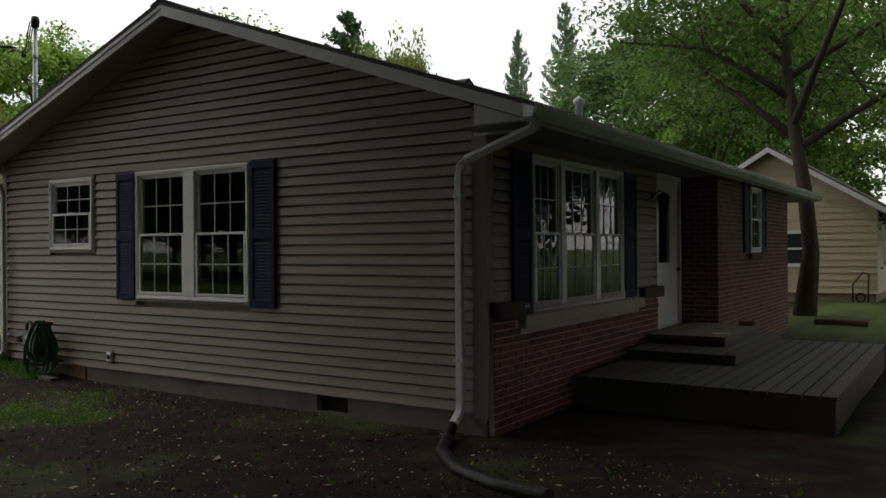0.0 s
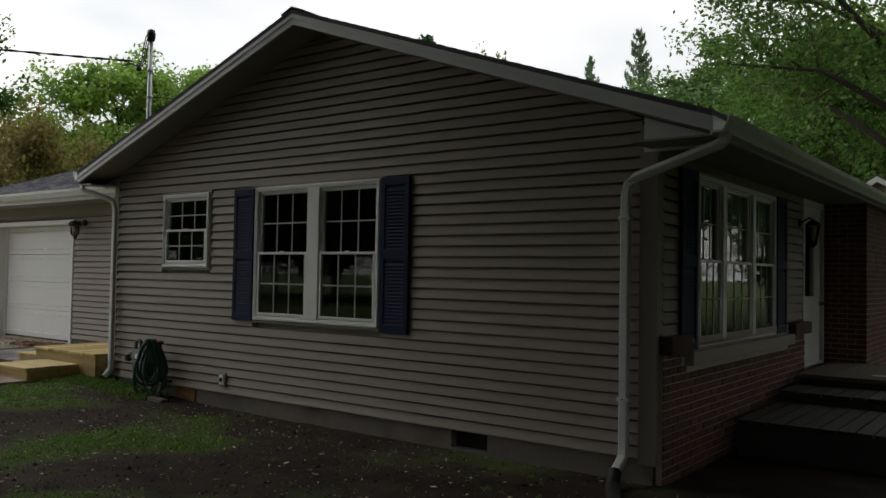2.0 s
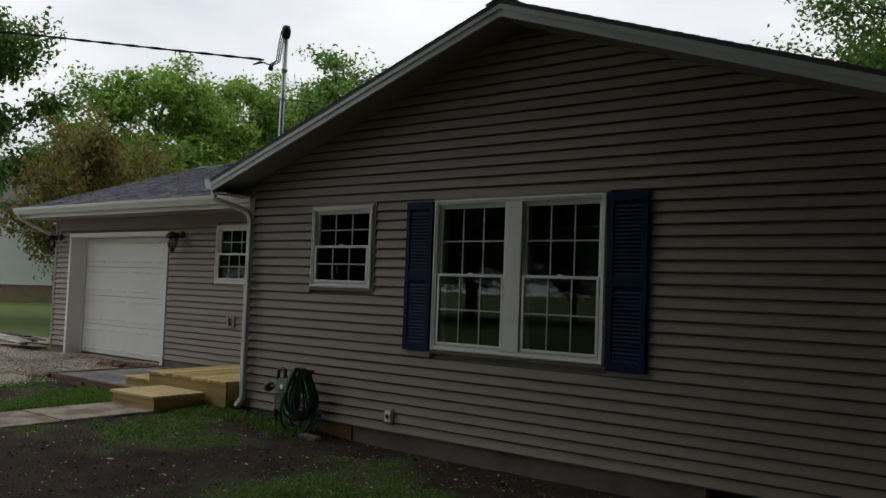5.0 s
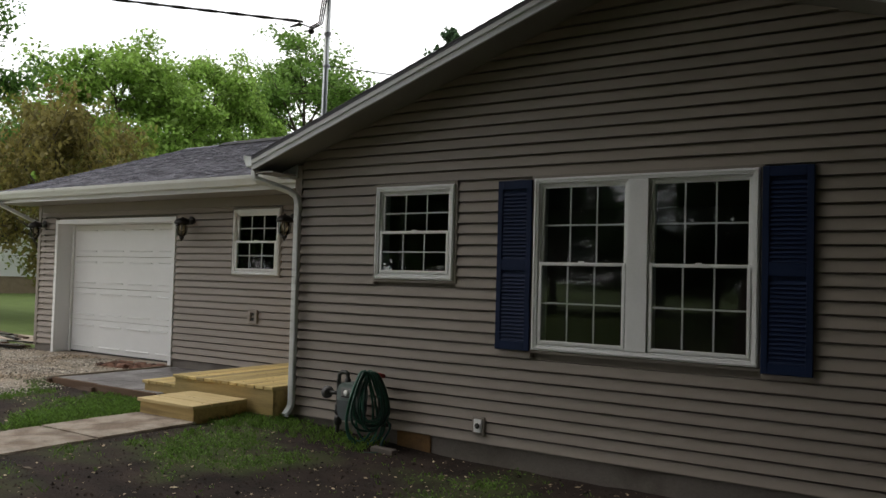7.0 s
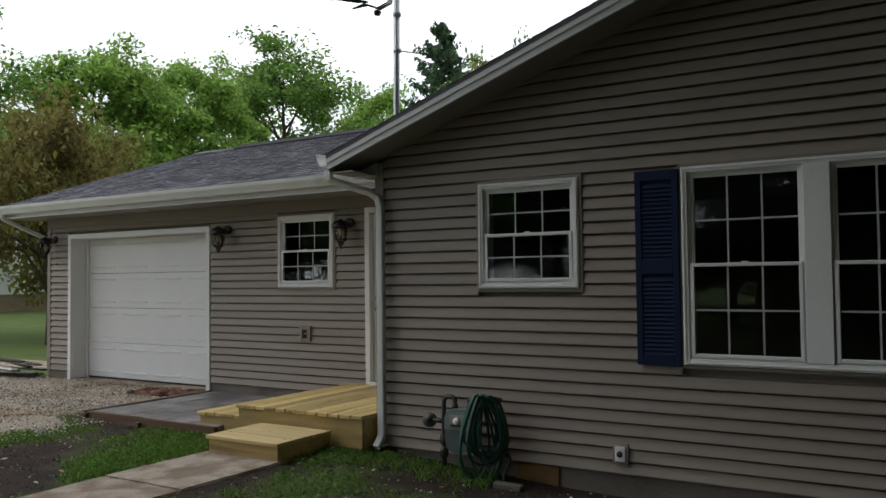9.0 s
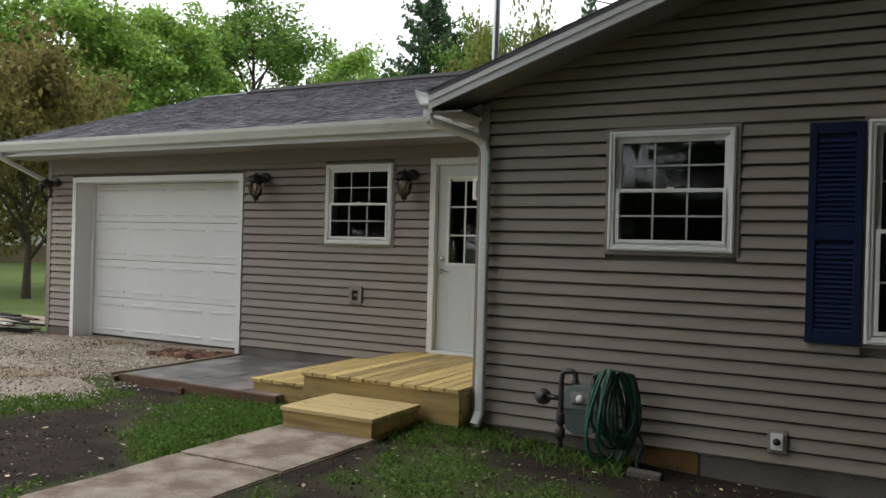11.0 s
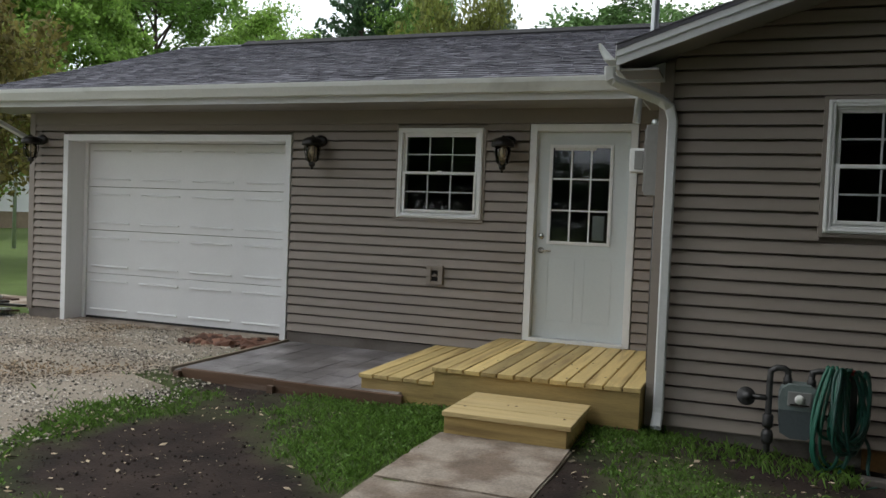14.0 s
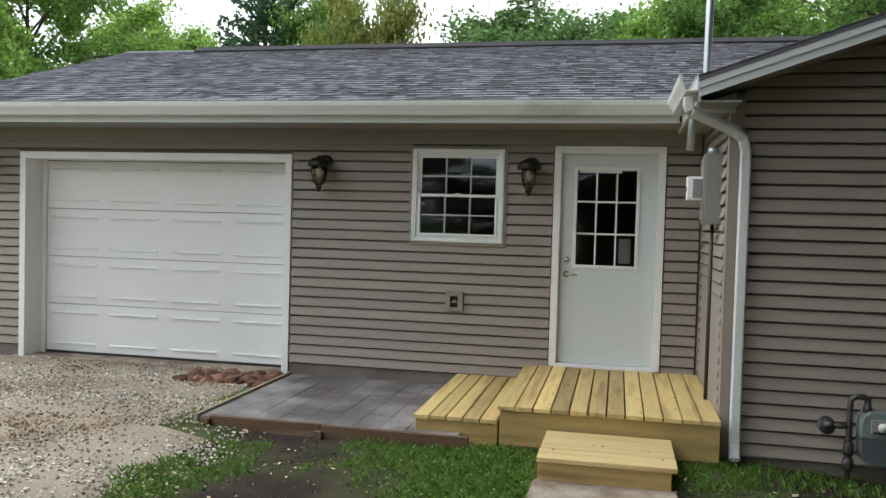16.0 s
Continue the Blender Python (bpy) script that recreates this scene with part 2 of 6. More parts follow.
LEAF = leaf_mat("broad_leaves", (1, 1, 1))
NEEDLE = leaf_mat("conifer_needles", (1, 1, 1), 0.4)
GRASS = leaf_mat("grass_blades", (1, 1, 1), 0.5)
CREAM = mat("cream_clapboard", (0.52, 0.45, 0.30), 0.6, vary=0.08, scale=2, fine=30, bump=0.1)
WHITECLAP = mat("white_clapboard", (0.74, 0.75, 0.76), 0.6, vary=0.06, scale=2, fine=30, bump=0.1)
STONE = mat("tan_block_foundation", (0.26, 0.20, 0.14), 0.9, vary=0.3, scale=3, fine=50, bump=0.3)
DARKROOF = mat("brown_roof_shingles", (0.10, 0.085, 0.075), 0.95, vary=0.3, scale=3, fine=60, bump=0.3)
PEBBLE = mat("limestone_gravel", (0.44, 0.40, 0.345), 0.9, vary=0.25, scale=1.7, fine=120, bump=0.2, rnd=0.42, island=True, second=(0.27, 0.20, 0.13), amount=0.62)
CHIP = mat("pale_leaf_litter", (0.36, 0.29, 0.20), 0.9, vary=0.3, scale=9, fine=60, bump=0.1, rnd=0.6, island=True)
CLAY = mat("red_broken_clay", (0.15, 0.075, 0.05), 0.9, vary=0.4, scale=9, fine=60, bump=0.4, rnd=0.4)
BLUE = mat("blue_slide_plastic", (0.03, 0.22, 0.38), 0.4, bump=0)
YELLOW = mat("yellow_toy_plastic", (0.65, 0.42, 0.04), 0.4, bump=0)
PURPLE = mat("purple_toy_plastic", (0.16, 0.03, 0.16), 0.4, bump=0)

# ---- building helpers ----
ROT_FRONT = pose(0, 0, 0, 0, 0, 90)
ROT_SIDE = pose(0, 0, 0, 0, 0, -90)


def box(bm, x0, x1, y0, y1, z0, z1, bevel=0.0):
    v = [bm.verts.new(p) for p in ((x0, y0, z0), (x1, y0, z0), (x1, y1, z0), (x0, y1, z0), (x0, y0, z1), (x1, y0, z1), (x1, y1, z1), (x0, y1, z1))]
    fs = [bm.faces.new([v[i] for i in q]) for q in ((3, 2, 1, 0), (4, 5, 6, 7), (0, 1, 5, 4), (1, 2, 6, 5), (2, 3, 7, 6), (3, 0, 4, 7))]
    if bevel:
        es = list({e for f in fs for e in f.edges})
        bmesh.ops.bevel(bm, geom=es, offset=bevel, segments=2, affect="EDGES", profile=0.6)
    return bm


def boxes(*specs, bevel=0.0):
    bm = bmesh.new()
    for s in specs:
        box(bm, *s, bevel=bevel)
    return bm


def prism(poly, a0, a1, axis="y"):
    """A polygon in the x-z plane run along y (or in y-z along x, in x-y along z)."""
    bm = bmesh.new()
    def put(p, a):
        return {"y": (p[0], a, p[1]), "x": (a, p[0], p[1]), "z": (p[0], p[1], a)}[axis]
    v0 = [bm.verts.new(put(p, a0)) for p in poly]
    v1 = [bm.verts.new(put(p, a1)) for p in poly]
    bm.faces.new(v0)
    bm.faces.new(v1[::-1])
    k = len(poly)
    for i in range(k):
        bm.faces.new((v0[i], v1[i], v1[(i + 1) % k], v0[(i + 1) % k]))
    bmesh.ops.recalc_face_normals(bm, faces=bm.faces)
    return bm


def tube(bm, pts, radii, sides=8, cap=True):
    """A round tube through points; radii one number or one a point."""
    pts = [Vector(p) for p in pts]
    if not hasattr(radii, "__len__"):
        radii = [radii] * len(pts)
    rings, side = [], None
    for i, p in enumerate(pts):
        d = (pts[min(i + 1, len(pts) - 1)] - pts[max(i - 1, 0)]).normalized()
        if side is None:
            side = d.cross(Vector((0.31, 0.17, 1)))
            if side.length < 0.05:
                side = d.cross(Vector((1, 0, 0)))
        side = (side - d * side.dot(d)).normalized()
        up = d.cross(side)
        rings.append([bm.verts.new(p + (side * math.cos(a) + up * math.sin(a)) * radii[i]) for a in (2 * math.pi * k / sides for k in range(sides))])
    for r0, r1 in zip(rings, rings[1:]):
        for k in range(sides):
            f = bm.faces.new((r0[k], r0[(k + 1) % sides], r1[(k + 1) % sides], r1[k]))
            f.smooth = True
    if cap:
        bm.faces.new(rings[0][::-1])
        bm.faces.new(rings[-1])
    return bm


def lathe(profile, sides=16, centre=(0, 0, 0)):
    bm = bmesh.new()
    rings = [[bm.verts.new((centre[0] + r * math.cos(2 * math.pi * k / sides), centre[1] + r * math.sin(2 * math.pi * k / sides), centre[2] + z)) for k in range(sides)] for r, z in profile]
    for r0, r1 in zip(rings, rings[1:]):
        for k in range(sides):
            bm.faces.new((r0[k], r0[(k + 1) % sides], r1[(k + 1) % sides], r1[k])).smooth = True
    bm.faces.new(rings[0][::-1])
    bm.faces.new(rings[-1])
    return bm


def mesh_of(name, bm, material):
    me = bpy.data.meshes.new(name)
    bmesh.ops.recalc_face_normals(bm, faces=bm.faces)
    bm.to_mesh(me)
    bm.free()
    me.materials.append(material)
    return me


def part(name, bm, material, parent=None, label="", m=None):
    """Links a bmesh, or a mesh that is there already, as one object under a thing or a part."""
    ob = new(name, bm if isinstance(bm, bpy.types.Mesh) else mesh_of(name, bm, material))
    ob.parent = parent
    if m is not None:
        ob.matrix_basis = m
    if label:
        tagged(ob, label)
    return ob


def thing(name, m, label, category, group="", kind=""):
    ob = new(name)
    ob.empty_display_size = 0.1
    ob.matrix_basis = m
    return tagged(ob, label, category, group, kind)


def raw(name, verts, faces, material, parent=None, smooth=False):
    me = bpy.data.meshes.new(name)
    me.from_pydata(verts, [], faces)
    me.materials.append(material)
    if smooth:
        me.polygons.foreach_set("use_smooth", [True] * len(me.polygons))
    ob = new(name, me)
    ob.parent = parent
    return ob


LAP = 0.1016
board_cache = {}


def board_mesh(a0, a1, b0, b1, height, material):
    """One course of siding: bottom edge from a0 to a1, top edge from b0 to b1, with its butt standing proud."""
    key = tuple(round(v - a0, 3) for v in (a1, b0, b1)) + (round(height, 3), material.name)
    if key not in board_cache:
        bm = bmesh.new()
        l0, l1, t0, t1 = 0, a1 - a0, b0 - a0, b1 - a0
        g = height * 0.82 if height > 0.08 else height
        def edge(a, b):
            m = a + (b - a) * g / height
            return [bm.verts.new(p) for p in ((a, 0.050, 0.004), (a, -0.024, 0.004), (a, -0.027, 0.0), (m, -0.006, g), (m, 0.048, g + 0.001), (b, 0.048, height + 0.006), (b, 0.052, height + 0.006))]
        lo, hi = edge(l0, t0), edge(l1, t1)
        for i in range(7):
            j = (i + 1) % 7
            bm.faces.new((lo[i], lo[j], hi[j], hi[i]))
        bm.faces.new(lo[::-1])
        bm.faces.new(hi)
        board_cache[key] = mesh_of("siding_board", bm, material)
    return board_cache[key]


def siding(wall, x0, x1, z0, z1, holes, material=SIDING, lap=LAP, limit=None):
    """Courses of siding on a wall whose face is the local plane y = 0, outside at -y. holes: x0, x1, z0, z1. limit(z): the span at that height."""
    k, z = 0, z0
    while z < z1 - 0.015:
        h = min(lap, z1 - z)
        spans = [(x0, x1)]
        for a, b, c, d in holes:
            if min(z + h, d) - max(z, c) > 0.35 * h:
                spans = [s for p, q in spans for s in ((p, min(q, a)), (max(p, b), q)) if s[1] - s[0] > 0.02]
        for p, q in spans:
            p2, q2 = p, q
            if limit:
                lo, hi = limit(z), limit(z + h)
                if lo[1] - lo[0] < 0.05:
                    continue
                hi = hi if hi[1] > hi[0] else (sum(lo) / 2, sum(lo) / 2 + 0.01)
                p, q, p2, q2 = max(p, lo[0]), min(q, lo[1]), max(p, hi[0]), min(q, hi[1])
            if q - p > 0.02:
                part("siding_board", board_mesh(p, q, p2, q2, h, material), material, wall, m=pose(p, 0, z))
        z += lap


def wall_mesh(x0, x1, z0, z1, holes, thick=0.14, face=0.055):
    """A wall slab behind the local plane y = 0 with openings through it."""
    xs = sorted({x0, x1, *[h[0] for h in holes], *[h[1] for h in holes]})
    zs = sorted({z0, z1, *[h[2] for h in holes], *[h[3] for h in holes]})
    bm = bmesh.new()
    for a, b in zip(xs, xs[1:]):
        for c, d in zip(zs, zs[1:]):
            if not any(h[0] <= (a + b) / 2 <= h[1] and h[2] <= (c + d) / 2 <= h[3] for h in holes):
                box(bm, a, b, face, thick, c, d)
    bmesh.ops.remove_doubles(bm, verts=bm.verts, dist=0.0005)
    return bm


def frame_bm(x0, x1, z0, z1, w, y0, y1, bevel=0.004, wb=None):
    """A rectangular frame of four mitreless bars."""
    wb = w if wb is None else wb
    return boxes((x0, x0 + w, y0, y1, z0, z1), (x1 - w, x1, y0, y1, z0, z1), (x0 + w, x1 - w, y0, y1, z1 - w, z1), (x0 + w, x1 - w, y0, y1, z0, z0 + wb), bevel=bevel)


def sash(parent, x0, x1, z0, z1, y, cols, rows, w=0.027):
    s = part("sash", frame_bm(x0, x1, z0, z1, w, y - 0.018, y + 0.018), WHITE, parent)
    part("pane", boxes((x0 + w - 0.004, x1 - w + 0.004, y - 0.003, y + 0.003, z0 + w - 0.004, z1 - w + 0.004)), GLASS, s)
    for i in range(1, cols):
        c = x0 + w + (x1 - x0 - 2 * w) * i / cols
        part("muntin", boxes((c - 0.007, c + 0.007, y - 0.009, y - 0.005, z0 + w, z1 - w)), GRILLE, s)
    for j in range(1, rows):
        c = z0 + w + (z1 - z0 - 2 * w) * j / rows
        part("muntin", boxes((x0 + w, x1 - w, y - 0.010, y - 0.006, c - 0.007, c + 0.007)), GRILLE, s)
    return s


def window(name, m, units, z0, z1, label, mullion=0.10, case=0.048, jchannel=True, sill=False):
    """Double-hung window units side by side in one casing, on the local wall plane y = 0. units: x0, x1 of each unit."""
    t = thing(name, m, label, "window", kind="structure")
    a, b = units[0][0] - case, units[-1][1] + case
    part("casing", frame_bm(a, b, z0, z1, case, -0.045, 0.05, 0.006), WHITE, t)
    part("casing_lip", frame_bm(a + 0.012, b - 0.012, z0 + 0.012, z1 - 0.012, 0.012, -0.052, -0.04, 0.003), WHITE, t)
    if jchannel:
        part("channel_trim", frame_bm(a - 0.028, b + 0.028, z0 - 0.03, z1 + 0.028, 0.027, -0.030, 0.004, 0.003), SIDE_TRIM, t)
    for (p, q), (r, s) in zip(units, units[1:]):
        part("mullion", boxes((q, r, -0.05, 0.05, z0 + case, z1 - case), bevel=0.006), WHITE, t)
    mid = (z0 + z1) / 2
    for p, q in units:
        part("jamb", frame_bm(p, q, z0 + case, z1 - case, 0.016, -0.02, 0.12, 0.002), WHITE, t)
        sash(t, p + 0.014, q - 0.014, mid - 0.014, z1 - case - 0.014, 0.012, 3, 2)
        sash(t, p + 0.014, q - 0.014, z0 + case + 0.014, mid + 0.016, -0.022, 3, 2)
        part("latch", boxes((((p + q) / 2) - 0.025, (p + q) / 2 + 0.025, -0.040, -0.018, mid + 0.016, mid + 0.028), bevel=0.003), WHITE, t)
    if sill:
        part("stone_sill", boxes((a - 0.33, b + 0.50, -0.13, 0.0, z0 - 0.125, z0 - 0.005), bevel=0.012), LIMESTONE, t, "pale limestone sill")
    return t


def shutter(m, width, height, label):
    t = thing("shutter", m, label, "shutter", "window shutters")
    st = 0.05
    part("frame", boxes((0, st, -0.035, 0, 0, height), (width - st, width, -0.035, 0, 0, height), (st, width - st, -0.035, 0, 0, 0.08),
                        (st, width - st, -0.035, 0, height - 0.08, height), (st, width - st, -0.035, 0, height * 0.5 - 0.05, height * 0.5 + 0.05), bevel=0.004), SHUTTER, t)
    part("backing", boxes((st, width - st, -0.010, -0.002, 0.08, height - 0.08)), SHUTTER, t)
    slat = prism([(-0.032, 0.0), (-0.026, -0.002), (-0.010, 0.026), (-0.014, 0.030)], st, width - st, "x")
    me = mesh_of("slat", slat, SHUTTER)
    for lo, hi in ((0.085, height * 0.5 - 0.055), (height * 0.5 + 0.055, height - 0.085)):
        n = int((hi - lo) / 0.034)
        for i in range(n):
            part("slat", me, SHUTTER, t, m=pose(0, 0, lo + (hi - lo - 0.02) * i / n))
    return t


def downspout(name, pts, label, w=0.075, d=0.055):
    t = thing(name, pose(*pts[-1]), label, "downspout", "downspouts")
    o = Vector(pts[-1])
    sm = []
    P = [Vector(p) - o for p in pts]
    for i, p in enumerate(P):
        if 0 < i < len(P) - 1:
            a, b = (P[i - 1] - p), (P[i + 1] - p)
            r = min(0.11, a.length * 0.4, b.length * 0.4)
            p0, p1 = p + a.normalized() * r, p + b.normalized() * r
            sm += [p0, p0 * 0.25 + p * 0.5 + p1 * 0.25, p1]
        else:
            sm.append(p)
    bm = bmesh.new()
    rings = []
    for i, p in enumerate(sm):
        dr = (sm[min(i + 1, len(sm) - 1)] - sm[max(i - 1, 0)]).normalized()
        sx = Vector((1, 0, 0)) - dr * dr.x
        sx = sx.normalized() if sx.length > 0.3 else Vector((0, 0, 1)) - dr * dr.z
        sx.normalize()
        sy = dr.cross(sx).normalized()
        ring = []
        for u, v in ((-1, -.7), (-.7, -1), (-.2, -1), (-.15, -.9), (.15, -.9), (.2, -1), (.7, -1), (1, -.7), (1, .7), (.7, 1), (-.7, 1), (-1, .7)):
            ring.append(bm.verts.new(p + sx * u * w / 2 + sy * v * d / 2))
        rings.append(ring)
    for r0, r1 in zip(rings, rings[1:]):
        for k in range(12):
            bm.faces.new((r0[k], r0[(k + 1) % 12], r1[(k + 1) % 12], r1[k]))
    bm.faces.new(rings[0][::-1])
    part("pipe", bm, DOWN, t)
    return t


def strap(t, x, z, y, w=0.10):
    part("strap", boxes((x - w / 2, x + w / 2, y - 0.032, y + 0.04, z - 0.016, z + 0.016), bevel=0.004), DOWN, t)
    part("screw", lathe([(0.006, -0.002), (0.006, 0.002)], 8), CHROME, t, m=pose(x, y - 0.034, z, 90))


def gutter_run(parent, p0, p1, out, name="gutter"):
    """A K-style trough from p0 to p1 (top inner edge), opening outward along out."""
    p0, p1, out = Vector(p0), Vector(p1), Vector(out)
    prof = [(0, 0), (0, -0.125), (0.085, -0.125), (0.10, -0.09), (0.125, -0.045), (0.13, -0.012), (0.13, 0), (0.112, 0), (0.112, -0.012), (0.108, -0.045), (0.08, -0.112), (0.006, -0.112), (0.006, 0)]
    bm = bmesh.new()
    a = [bm.verts.new(p0 + out * u + Vector((0, 0, v))) for u, v in prof]
    b = [bm.verts.new(p1 + out * u + Vector((0, 0, v))) for u, v in prof]
    for i in range(len(prof)):
        j = (i + 1) % len(prof)
        bm.faces.new((a[i], a[j], b[j], b[i]))
    bm.faces.new(a)
    bm.faces.new(b[::-1])
    return part(name, bm, GUTTER, parent)


# ---- plan of the house ----
XL, XR, XA = -11.00, -3.20, -7.08        # gable wall: corners and ridge line
YG, YJ = 6.55, 8.24                      # gable wall and garage wall faces
XGL = -19.0                              # garage's far corner
YB = 17.5                                # end of the house
ZS = 0.05                                # lower edge of the siding
RAKE_Y = 6.13
EL, ER, EZ, AZ = -11.28, -2.62, 2.80, 4.26   # eaves and apex, roof's upper face at the rake
EZR = 2.715                              # the front eave hangs a little lower
GRY, GRZ = 11.75, 4.24                   # garage ridge
GEY, GEZ = 7.66, 2.86                    # garage eave


def roof_z(x):
    return AZ - (AZ - EZ) * (XA - x) / (XA - EL) if x < XA else AZ - (AZ - EZR) * (x - XA) / (ER - XA)


# ---- ground ----
def soil_at(x, y):
    """1 where bare soil shows, 0 where grass covers it."""
    n1 = noise.noise((x * 0.7, y * 0.7, 3.1)) + 0.5 * noise.noise((x * 2.3, y * 2.3, 7.7)) + 0.3 * noise.noise((x * 6.0, y * 6.0, 1.7))
    v = -0.9
    if -12.0 < x < 20 and y > -45:
        v = max(v, min(0.6, 0.56 + (x + 8.0) * 0.07 if x < -5 else 0.7))
        v = max(v, 0.75 - abs(y - 6.1) * 1.5 if x > -10.8 else -0.9)
    d = math.hypot((x + 13.55 + (y - 4.6) * 0.35) / 1.15, (y - 4.55) / 1.9)
    v = max(v, 1.6 - 1.7 * d)
    if (x > 2 and y > -2) or y < -45 or (y > 17 and x > -3.5):
        v = min(v, -0.5)
    return min(1.0, max(0.0, 0.5 + 0.9 * (v + 1.0 * n1)))


def ground_z(x, y):
    t = min(1.0, max(0.0, (x + 11.2) / 2.5))
    z = -0.15 * t * t * (3 - 2 * t)
    if x < -14.4:
        z += 0.05 * min(1.0, (-14.4 - x) / 1.0)
    if y > 8.3 and -19.0 < x < -3.2 and y < 18.4:
        z -= 0.2
    return z + 0.018 * noise.noise((x * 0.8, y * 0.8, 0)) + 0.010 * noise.noise((x * 4, y * 4, 5))


def axis(lo, hi, step, far):
    inner = list(np.arange(lo, hi + step / 2, step))
    out, d, v = [], step, lo
    while v > -far:
        d *= 1.35
        v -= d
        out.append(v)
    out2, d, v = [], step, hi
    while v < far:
        d *= 1.35
        v += d
        out2.append(v)
    return out[::-1] + inner + out2


gx, gy = axis(-20.0, 2.0, 0.11, 600), axis(1.5, 9.0, 0.09, 600)
gverts = [(x, y, ground_z(x, y) if abs(x) < 60 and abs(y) < 60 else -0.05) for y in gy for x in gx]
W = len(gx)
gfaces = [(j * W + i, j * W + i + 1, (j + 1) * W + i + 1, (j + 1) * W + i) for j in range(len(gy) - 1) for i in range(W - 1)]
GROUND = mat("lawn_and_soil", (0.05, 0.10, 0.02), 0.95, vary=0.3, scale=1.2, fine=45, bump=0.6, spec=0.2)
gn, gl = GROUND.node_tree.nodes, GROUND.node_tree.links
g_mul = [x for x in gn if x.type == "VECT_MATH"][0]
g_att, g_mix, g_soil, g_sn = gn.new("ShaderNodeAttribute"), gn.new("ShaderNodeMix"), gn.new("ShaderNodeValToRGB"), gn.new("ShaderNodeTexNoise")
g_att.attribute_name = "soil"
g_mix.data_type = "RGBA"
g_sn.inputs["Scale"].default_value, g_sn.inputs["Detail"].default_value = 3.0, 9
g_co = gn.new("ShaderNodeTexCoord")
gl.new(g_co.outputs["Object"], g_sn.inputs["Vector"])
gl.new(g_sn.outputs[0], g_soil.inputs[0])
g_soil.color_ramp.elements[0].position, g_soil.color_ramp.elements[1].position = 0.35, 0.7
g_soil.color_ramp.elements[0].color, g_soil.color_ramp.elements[1].color = (0.018, 0.013, 0.011, 1), (0.046, 0.032, 0.026, 1)
gl.new(g_att.outputs["Fac"], g_mix.inputs[0])
g_mix.inputs[6].default_value = (0.100, 0.145, 0.042, 1)
gl.new(g_soil.outputs[0], g_mix.inputs[7])
gl.new(g_mix.outputs[2], g_mul.inputs[0])
ground = raw("ground", gverts, gfaces, GROUND, smooth=True)
tagged(ground, "patchy green lawn with bare dark soil beside the house", "ground", kind="structure")
soil = ground.data.attributes.new("soil", "FLOAT", "POINT")
soil.data.foreach_set("value", [soil_at(x, y) for y in gy for x in gx])

# gravel drive: a sheet with loose stones on it
def gravel_edge(y):
    return -14.75 + 0.28 * noise.noise((y * 1.3, 4.0, 0)) + 0.12 * noise.noise((y * 5, 1.0, 0)) - max(0, 3.5 - y) * -0.25


gr_v, gr_f, rows_y = [], [], list(np.arange(-6.0, 8.31, 0.15))
for y in rows_y:
    e = -15.25 if y > 6.0 else gravel_edge(y)
    for k in range(40):
        x = -21.0 + (e + 21.0) * k / 39
        gr_v.append((x, y, ground_z(x, y) + 0.012 + 0.012 * noise.noise((x * 3, y * 3, 2)) - (0.03 if k == 39 else 0)))
for j in range(len(rows_y) - 1):
    for i in range(39):
        gr_f.append((j * 40 + i, j * 40 + i + 1, (j + 1) * 40 + i + 1, (j + 1) * 40 + i))
GRAVEL = mat("gravel_bed", (0.33, 0.285, 0.225), 0.95, vary=0.4, scale=1.0, fine=80, bump=1.0, second=(0.19, 0.135, 0.085), amount=0.6)
tagged(raw("gravel_drive", gr_v, gr_f, GRAVEL, smooth=True), "pale limestone gravel drive before the garage door", "driveway", kind="structure")


# ---- house: gable wall ----
def gable_limit(z):
    if z <= 2.6:
        return (XL + 0.09, XR - 0.13)
    k, kr = (AZ - 0.14 - z) / (AZ - EZ), (AZ - 0.14 - z) / (AZ - EZR)
    return (max(XL + 0.09, XA - (XA - EL) * k), min(XR - 0.13, XA + (ER - XA) * kr))


SW = (-9.86, -8.91, 1.53, 2.455)      # small window, outer casing
BW = (-8.06, -6.13, 0.94, 2.465)      # double window
gable = thing("wall_gable", pose(0, YG, 0), "taupe vinyl clapboard gable wall with grey foundation", "wall", kind="structure")
holes_g = [(SW[0] + 0.03, SW[1] - 0.03, SW[2] + 0.03, SW[3] - 0.03), (BW[0] + 0.03, BW[1] - 0.03, BW[2] + 0.03, BW[3] - 0.03)]
part("wall_core", wall_mesh(XL + 0.01, XR - 0.13, 0.02, 2.62, holes_g), SIDE_TRIM, gable)
part("gable_core", prism([(XL + 0.02, 2.62), (XR - 0.14, 2.62), (XR - 0.14, 2.70), (XA, AZ - 0.10), (XL + 0.02, 2.78)], 0.055, 0.14), SIDE_TRIM, gable)
siding(gable, XL + 0.09, XR - 0.13, ZS, 4.05, [(SW[0] - 0.02, SW[1] + 0.02, SW[2] - 0.02, SW[3] + 0.02), (BW[0] - 0.02, BW[1] + 0.02, BW[2] - 0.02, BW[3] + 0.02)], limit=gable_limit)
part("corner_post", boxes((XL - 0.012, XL + 0.09, -0.024, 0.005, 0.02, 2.74), (XL - 0.012, XL + 0.004, 0.005, 0.09, 0.02, 2.74), bevel=0.003), SIDE_TRIM, gable)
part("corner_post", boxes((XR - 0.135, XR + 0.018, -0.030, 0.02, 0.0, 2.74), (XR - 0.008, XR + 0.018, 0.02, 0.10, 1.04, 2.5), bevel=0.003), SIDE_TRIM, gable)
